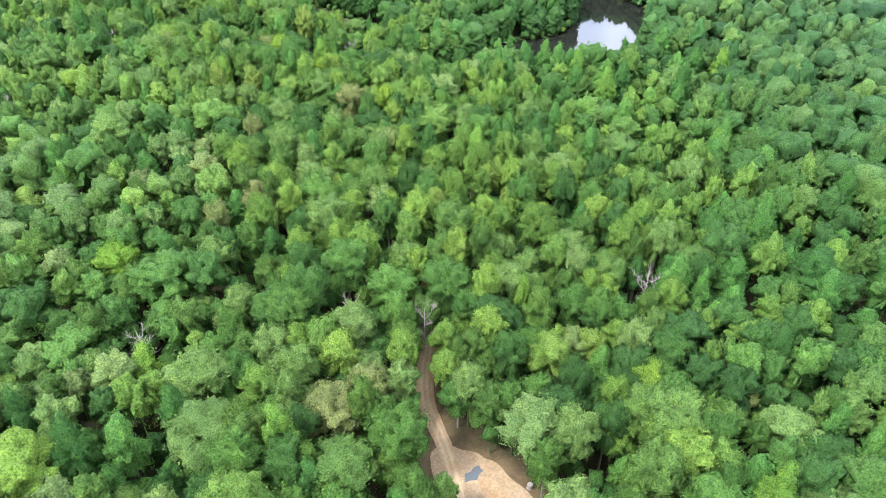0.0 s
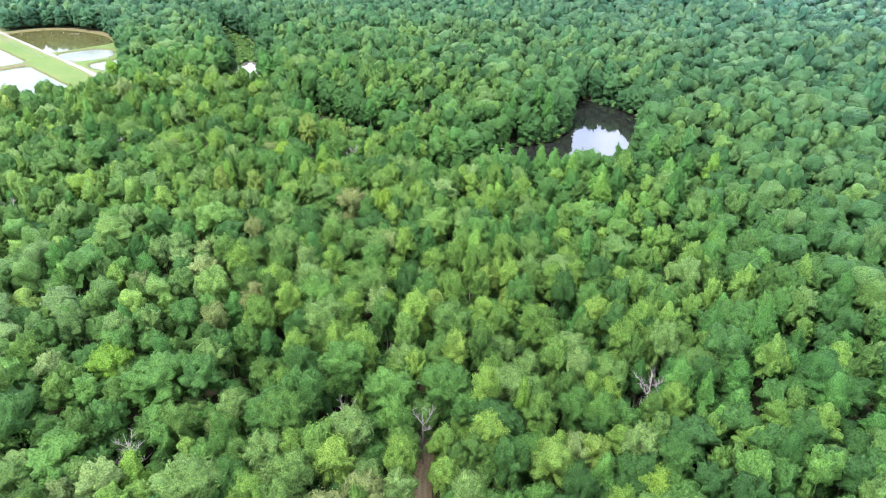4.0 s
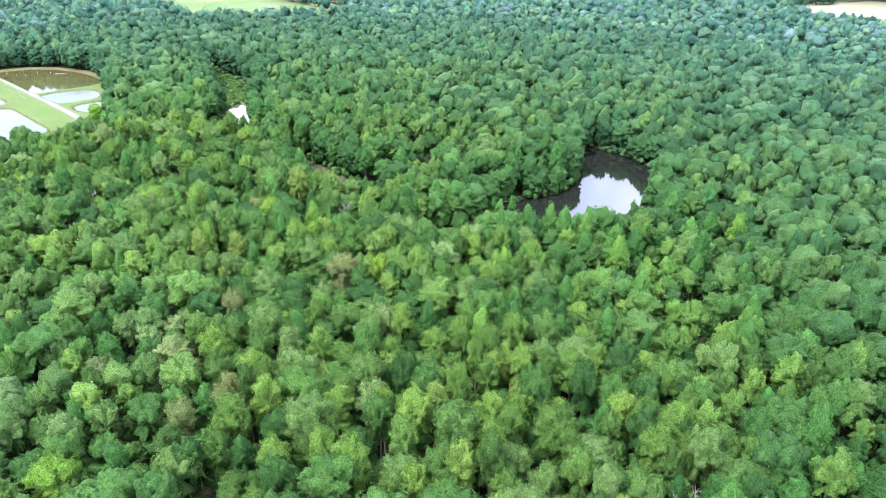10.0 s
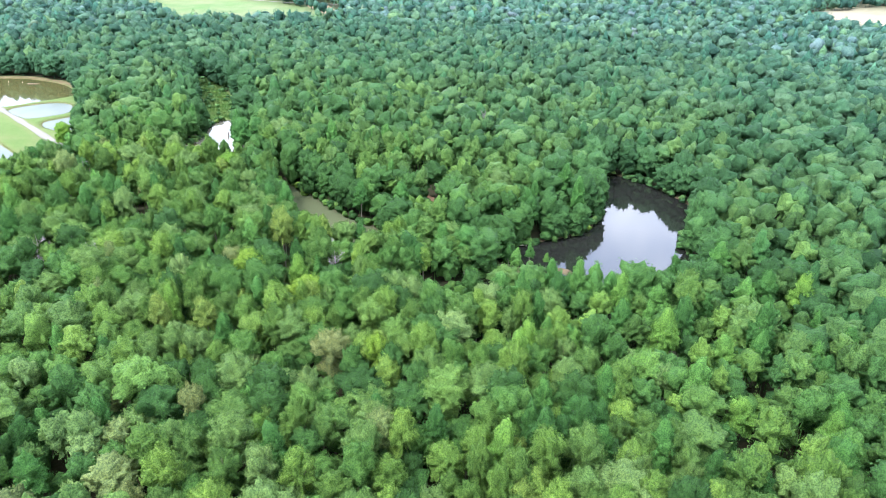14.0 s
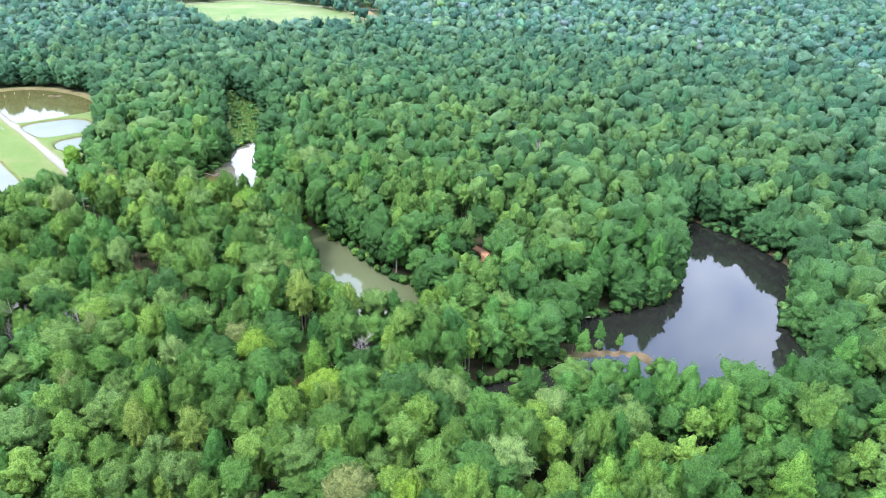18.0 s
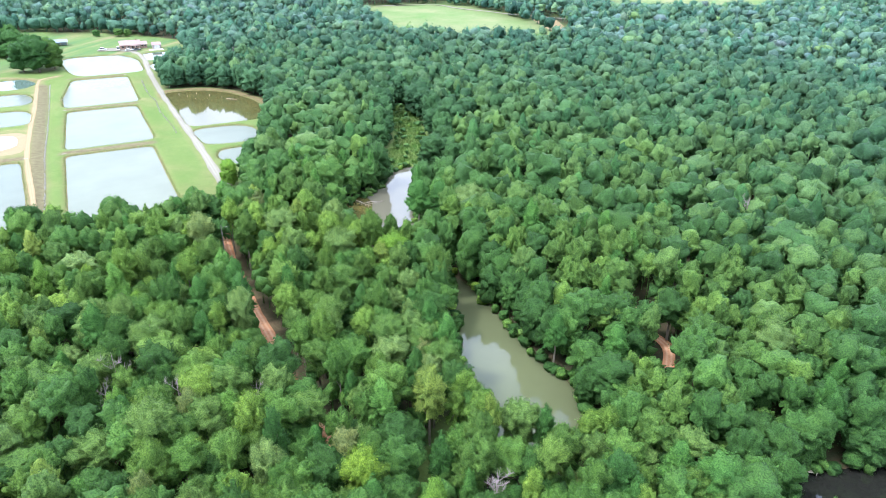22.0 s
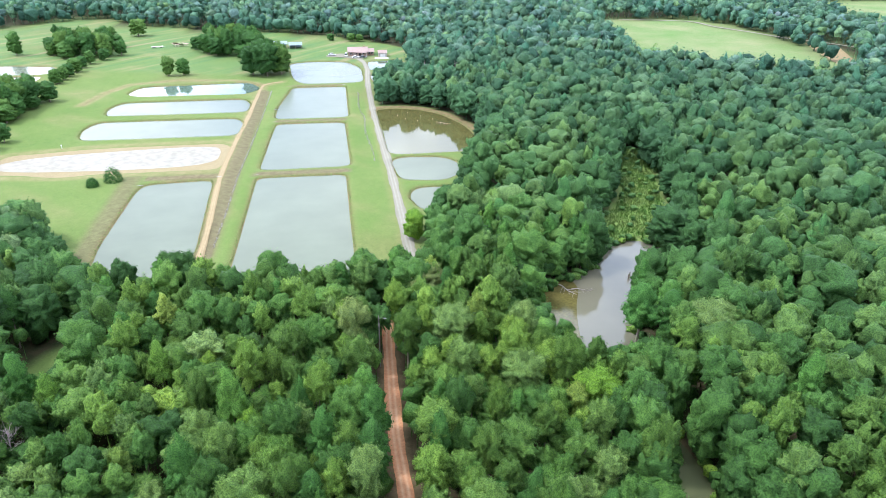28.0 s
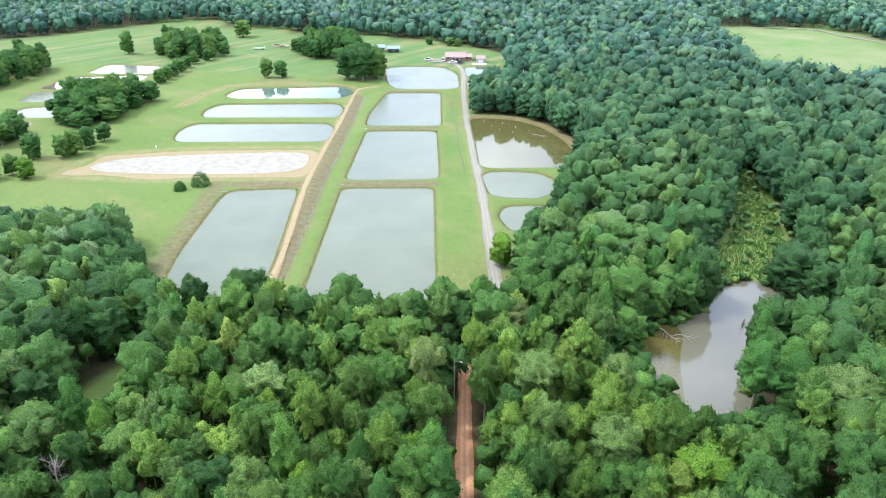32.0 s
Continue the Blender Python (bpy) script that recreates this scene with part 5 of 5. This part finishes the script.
for y in (-0.75, 0.7):
    boxed("beam", (-1.8, 1.8, y, y + 0.08, 0.0, 0.118), BARE_WOOD, dock)


def driftwood(x, y, turn, size, seed, label):
    rg = random.Random(seed)
    root = tagged(new("fallen_branch"), label, "branch", "dead branches in the pond")
    root.matrix_basis = pose(x, y, -0.2, 0, 0, turn) @ Matrix.Scale(size, 4)
    bm = bmesh.new()
    tube(bm, [(-3.5, 0, 0.3), (-1.2, 0.3, 0.42), (1.2, -0.1, 0.25), (3.6, 0.5, 0.05)], [0.16, 0.13, 0.09, 0.03], 6)
    part("stem", bm, DEADWOOD, root)
    for k in range(6):
        bm = bmesh.new()
        s = -0.8 + 0.75 * k
        u = rg.choice((-1, 1))
        tube(bm, [(s, 0.1, 0.3), (s + 0.8, u * rg.uniform(0.7, 1.3), 0.35), (s + 1.5, u * rg.uniform(1.4, 2.3), 0.1)], [0.06, 0.045, 0.015], 4)
        part("twig", bm, DEADWOOD, root)


driftwood(147.5, 288.5, -62, 1.0, 1, "bleached fallen branch lying in the silty pond")
driftwood(151.5, 287.5, -20, 0.7, 2, "bleached fallen branch lying in the silty pond")
driftwood(172.5, 316, 70, 0.7, 3, "bleached fallen trunk at the marsh edge")
driftwood(139, 440, -40, 0.8, 4, "dead branch on the bare pond bank")
for k, (x, y) in enumerate([(165, 291.5), (174, 293.5), (165.8, 292.6)]):
    rg = random.Random(k)
    root = tagged(new("snag"), "dark dead stump standing in the pond", "stump", "stumps in the pond")
    root.location = (x, y, -0.2)
    bm = bmesh.new()
    tube(bm, [(0, 0, -0.8), (0.1, 0, 0.7), (0.05, 0.1, 1.5)], [0.22, 0.16, 0.07], 6)
    part("stem", bm, BARK, root)
    for j in range(3):
        bm = bmesh.new()
        tube(bm, [(0.1, 0, 0.5 + 0.2 * j), (rg.uniform(-0.7, 0.7), rg.uniform(-0.7, 0.7), 1.1 + 0.2 * j)], [0.06, 0.02], 4)
        part("limb", bm, BARK, root)

stump = tagged(new("tree_stump"), "pale sawn tree stump at the edge of the clearing", "stump")
stump.location = (48.3, 32.5, 0.15)
bm = bmesh.new()
tube(bm, [(0, 0, -0.2), (0, 0, 0.2), (0, 0, 0.9)], [0.55, 0.42, 0.38], 10)
part("stem", bm, DEADWOOD, stump)
sheet("puddle", rounded([(42.5, 39.2), (43.1, 39.5), (43.6, 40.3), (44.4, 39.8), (45.2, 40.1), (46.2, 39.7), (45.7, 39.2), (46.0, 38.7), (44.9, 38.8), (44.1, 38.2), (43.5, 38.9)]), 0.29, water_material("puddle_water", (0.10, 0.11, 0.12), 0.05), "grey-blue puddle on the sandy clearing", "puddle")


def drain_pipe(x, y, turn):
    root = tagged(new("drain_pipe"), "short pale drain pipe at a pond corner", "pipe", "pond drain pipes")
    root.matrix_basis = pose(x, y, 0.35, 0, 0, turn)
    bm = bmesh.new()
    tube(bm, [(-1.0, 0, 0), (0.5, 0, 0), (1.0, 0, -0.25)], [0.09, 0.09, 0.09], 8)
    part("pipe", bm, CONCRETE, root)
    boxed("collar", (-0.08, 0.08, -0.15, 0.15, -0.5, 0.14), CONCRETE, root)


for x, y, a in [(65.8, 381.2, 0), (52.6, 381.0, 180), (28.0, 375.5, 20), (67.5, 449.2, 0), (98.0, 518.2, 180), (66.5, 471, 10)]:
    drain_pipe(x, y, a)
for x, y in [(-11, 421.5)]:
    root = tagged(new("feed_post"), "white post standing on the pond dike", "post")
    root.location = (x, y, 0.1)
    boxed("post", (-0.07, 0.07, -0.07, 0.07, -0.3, 1.2), WHITE, root)
    boxed("box", (-0.22, 0.22, -0.18, 0.18, 1.2, 1.6), WHITE, root, bevel=0.04)
for k, (x, y) in enumerate([(121, 455), (126, 459), (131, 452), (124, 449), (136, 447), (118, 461), (129, 445)]):
    root = tagged(new("stake"), "pale wooden stake standing in the brown pond", "stake", "stakes in the brown pond")
    root.location = (x, y, -0.2)
    bm = bmesh.new()
    tube(bm, [(0, 0, -1), (0.05, 0.02, 0.45 + 0.12 * (k % 3))], [0.07, 0.06], 6)
    part("post", bm, WHITE, root)


# ---- the farm ----
def gable(bm, x0, x1, y0, y1, z0, rise, over=0.5, thick=0.14):
    """A roof with its ridge along x: two slabs with thickness."""
    ym = (y0 + y1) / 2
    drop = rise * over / (ym - y0)
    for s, ye in ((-1, y0 - over), (1, y1 + over)):
        a = [(x0 - over, ye, z0 - drop), (x1 + over, ye, z0 - drop), (x1 + over, ym, z0 + rise), (x0 - over, ym, z0 + rise)]
        lo = [bm.verts.new(p) for p in a]
        hi = [bm.verts.new((p[0], p[1], p[2] + thick)) for p in a]
        for q in ((0, 1, 2, 3),):
            bm.faces.new([lo[i] for i in q])
            bm.faces.new([hi[i] for i in q])
        for i in range(4):
            bm.faces.new((lo[i], lo[(i + 1) % 4], hi[(i + 1) % 4], hi[i]))
    bmesh.ops.recalc_face_normals(bm, faces=bm.faces)


def walls(bm, x0, x1, y0, y1, h, rise, t=0.2):
    """Four walls with thickness, and the two gables."""
    for d in ((x0, x1, y0, y0 + t), (x0, x1, y1 - t, y1), (x0, x0 + t, y0 + t, y1 - t), (x1 - t, x1, y0 + t, y1 - t)):
        box(bm, *d, 0, h)
    ym = (y0 + y1) / 2
    for x in (x0, x1 - t):
        a = [bm.verts.new(p) for p in ((x, y0, h), (x, y1, h), (x, ym, h + rise))]
        c = [bm.verts.new(p) for p in ((x + t, y0, h), (x + t, y1, h), (x + t, ym, h + rise))]
        bm.faces.new(a[::-1])
        bm.faces.new(c)
        for i in range(3):
            bm.faces.new((a[i], a[(i + 1) % 3], c[(i + 1) % 3], c[i]))


def window_on(parent, x, y, z, w=1.2, h=1.1):
    win = boxed("window", (x - w / 2, x + w / 2, y - 0.06, y, z, z + h), WHITE, parent, "white-framed window")
    boxed("pane", (x - w / 2 + 0.08, x + w / 2 - 0.08, y - 0.09, y - 0.062, z + 0.08, z + h - 0.08), GLASS, win)


house = tagged(new("farmhouse"), "long low farmhouse with a pinkish-brown roof and porch", "house")
house.location = (102.8, 597, 0.15)
bm = bmesh.new()
walls(bm, 0, 12, 2.2, 12, 2.7, 1.9)
part("wall", bm, BRICKY, house)
bm = bmesh.new()
gable(bm, 0, 12, 1.6, 12.4, 2.75, 2.0)
part("roof", bm, ROOF, house)
bm = bmesh.new()
walls(bm, 12.05, 16, 3.5, 10.5, 2.4, 1.2)
part("wing_wall", bm, BRICKY, house)
bm = bmesh.new()
gable(bm, 12.6, 16, 3.0, 11.0, 2.45, 1.3)
part("wing_roof", bm, ROOF, house, "lower pinkish roof of the wing")
boxed("porch_roof", (3.2, 11.5, -0.4, 1.1, 2.25, 2.40), ROOF, house)
for x in (3.4, 6.0, 8.6, 11.2):
    boxed("porch_post", (x - 0.08, x + 0.08, -0.3, -0.14, -0.1, 2.24), WHITE, house)
boxed("porch_floor", (3.0, 11.6, -0.5, 2.18, -0.1, 0.12), CONCRETE, house)
for x in (1.5, 5.0, 9.6, 13.2, 15.0):
    window_on(house, x, 2.19 if x < 12 else 3.49, 1.0)
door = boxed("door", (6.8, 7.7, 2.12, 2.19, 0.12, 2.15), GLASS, house, "dark front door")
boxed("handle", (7.55, 7.62, 2.05, 2.118, 1.05, 1.2), METAL, door)
boxed("chimney", (9.8, 10.5, 6.6, 7.2, 3.8, 5.5), BRICKY, house)

garage = tagged(new("garage"), "small detached garage with a pinkish-brown roof", "garage")
garage.location = (121.6, 593.5, 0.15)
bm = bmesh.new()
walls(bm, 0, 5, 0, 7, 2.5, 1.1)
part("wall", bm, PALE_WALL, garage)
bm = bmesh.new()
gable(bm, 0, 5, 0, 7, 2.55, 1.2, 0.35)
part("roof", bm, ROOF, garage)
gd_door = boxed("garage_door", (0.9, 4.1, -0.05, -0.003, 0.02, 2.2), WHITE, garage, "white panel door")
for k in range(4):
    boxed("panel", (1.0, 4.0, -0.08, -0.052, 0.1 + 0.53 * k, 0.55 + 0.53 * k), WHITE, gd_door)
apron = boxed("yard_concrete", (118.9, 127.4, 587.5, 593.3, 0.1, 0.30), CONCRETE, None)
tagged(apron, "pale concrete apron in front of the garage", "paving", kind="structure")
yard = sheet("house_drive", rounded([(88, 598), (90, 606), (102, 609), (102, 598), (112, 594), (112, 588), (106, 589), (98, 596)]), 0.34, GRAVEL, "pale gravel turning place beside the house", "gravel drive")


def car(x, y, turn, paint, label, tall=1.5, long=4.5):
    """A parked car: shaped body, cabin with windows, wheels with tyre and rim."""
    root = tagged(new("car"), label, "car", "vehicles parked at the house")
    root.matrix_basis = pose(x, y, 0.36, 0, 0, turn)
    L, W = long / 2, 0.88
    prof = [(-L, 0.35), (-L, 0.8), (-L + 0.5, 0.95), (L - 1.2, 0.95), (L - 0.1, 0.78), (L, 0.4)]
    def slab(points, w0, w1):
        b = bmesh.new()
        lo = [b.verts.new((a, -w0 if z < 0.9 else -w1, z)) for a, z in points]
        hi = [b.verts.new((a, w0 if z < 0.9 else w1, z)) for a, z in points]
        b.faces.new(lo)
        b.faces.new(hi[::-1])
        n = len(points)
        for i in range(n):
            b.faces.new((lo[i], hi[i], hi[(i + 1) % n], lo[(i + 1) % n]))
        bmesh.ops.recalc_face_normals(b, faces=b.faces)
        return b
    part("body", slab(prof, W, W - 0.05), paint, root)
    part("window_band", slab([(-L + 0.55, 0.955), (-L + 1.0, tall - 0.08), (L - 1.9, tall - 0.08), (L - 1.25, 0.955)], W - 0.1, W - 0.14), GLASS, root, "dark car windows")
    part("cabin_roof", slab([(-L + 0.95, tall - 0.075), (-L + 1.05, tall), (L - 2.0, tall), (L - 1.88, tall - 0.075)], W - 0.12, W - 0.16), paint, root)
    for a in (-L + 0.85, L - 0.85):
        for s in (-1, 1):
            bm = bmesh.new()
            tube(bm, [(a, s * (W - 0.16), 0.32), (a, s * (W + 0.02), 0.32)], [0.32, 0.32], 12)
            wheel = part("wheel", bm, RUBBER, root)
            bm = bmesh.new()
            tube(bm, [(a, s * (W + 0.022), 0.32), (a, s * (W + 0.04), 0.32)], [0.19, 0.17], 10)
            part("rim", bm, METAL, wheel)
    for s in (-0.6, 0.6):
        boxed("headlight", (L - 0.09, L - 0.01, s - 0.16, s + 0.16, 0.58, 0.70), METAL, root)


car(107.2, 592.2, 8, WHITE, "white car parked before the farmhouse")
car(111.8, 591.4, 5, DARK_PAINT, "dark car parked before the farmhouse")
car(101.3, 598.2, 88, WHITE, "white van parked beside the farmhouse", 2.1, 5.2)
car(92.5, 601.5, 4, WHITE, "white car parked on the gravel turning place", 1.5, 4.8)


def pole_barn(x, y, w, d, h, label, turn=0):
    root = tagged(new("pole_barn"), label, "barn", "farm sheds")
    root.matrix_basis = pose(x, y, 0.1, 0, 0, turn)
    bm = bmesh.new()
    gable(bm, 0, w, 0, d, h, 1.3, 0.4)
    part("roof", bm, BLUE_ROOF, root, "blue-grey metal roof")
    for px in (0.1, w / 2, w - 0.1):
        for py in (0.1, d - 0.1):
            boxed("post", (px - 0.09, px + 0.09, py - 0.09, py + 0.09, -0.3, h), BARE_WOOD, root)
    boxed("back_wall", (0, w, d - 0.08, d, 0, h - 0.05), BLUE_ROOF, root)
    boxed("side_wall", (0, 0.08, 0.2, d - 0.1, 0, h - 0.05), BLUE_ROOF, root)


pole_barn(55.5, 630, 8, 7, 3.0, "open farm shed with a blue-grey metal roof", 8)
pole_barn(65, 628.5, 8, 6, 2.6, "low open farm shed with a blue-grey roof", 4)
trailer = tagged(new("flatbed_trailer"), "white flatbed trailer standing in the meadow", "trailer")
trailer.matrix_basis = pose(-21.5, 642, 0.1, 0, 0, 3)
boxed("bed", (-3.6, 3.6, -1.1, 1.1, 0.75, 0.95), WHITE, trailer, bevel=0.03)
for x in (-2.6, -1.5, 2.4):
    for s in (-1, 1):
        bm = bmesh.new()
        tube(bm, [(x, s * 0.85, 0.4), (x, s * 1.05, 0.4)], [0.4, 0.4], 12)
        part("wheel", bm, RUBBER, trailer)
boxed("headboard", (3.45, 3.6, -1.1, 1.1, 0.95, 1.7), WHITE, trailer)
boxed("drawbar", (3.6, 5.0, -0.08, 0.08, 0.6, 0.74), METAL, trailer)
ruin = tagged(new("collapsed_shed"), "collapsed rusty shed with tumbled boards", "shed")
ruin.matrix_basis = pose(-8, 648, 0.1, 0, 0, -6)
rg = random.Random(9)
for k in range(6):
    sheet_part = boxed("roof_sheet", (-1.6, 1.6, -1.1, 1.1, 0, 0.06), RUST, ruin)
    sheet_part.matrix_basis = pose(-4.5 + 1.8 * k, rg.uniform(-0.8, 0.8), 0.9 + rg.uniform(0, 1.2), rg.uniform(-30, 30), rg.uniform(-25, 25), rg.uniform(-40, 40))
for k in range(9):
    b = boxed("board", (-1.7, 1.7, -0.12, 0.12, 0, 0.06), BARE_WOOD, ruin)
    b.matrix_basis = pose(-5 + 1.2 * k, rg.uniform(-1.8, 1.5), 0.15 + rg.uniform(0, 0.5), rg.uniform(-8, 8), rg.uniform(-18, 18), rg.uniform(0, 180))
for k in range(5):
    bm = bmesh.new()
    tube(bm, [(-4 + 2 * k, rg.uniform(-1, 1), -0.3), (-4 + 2 * k + rg.uniform(-0.4, 0.4), 0, 2.2 + rg.uniform(-0.5, 0.5))], [0.12, 0.1], 5)
    part("post", bm, BARE_WOOD, ruin)
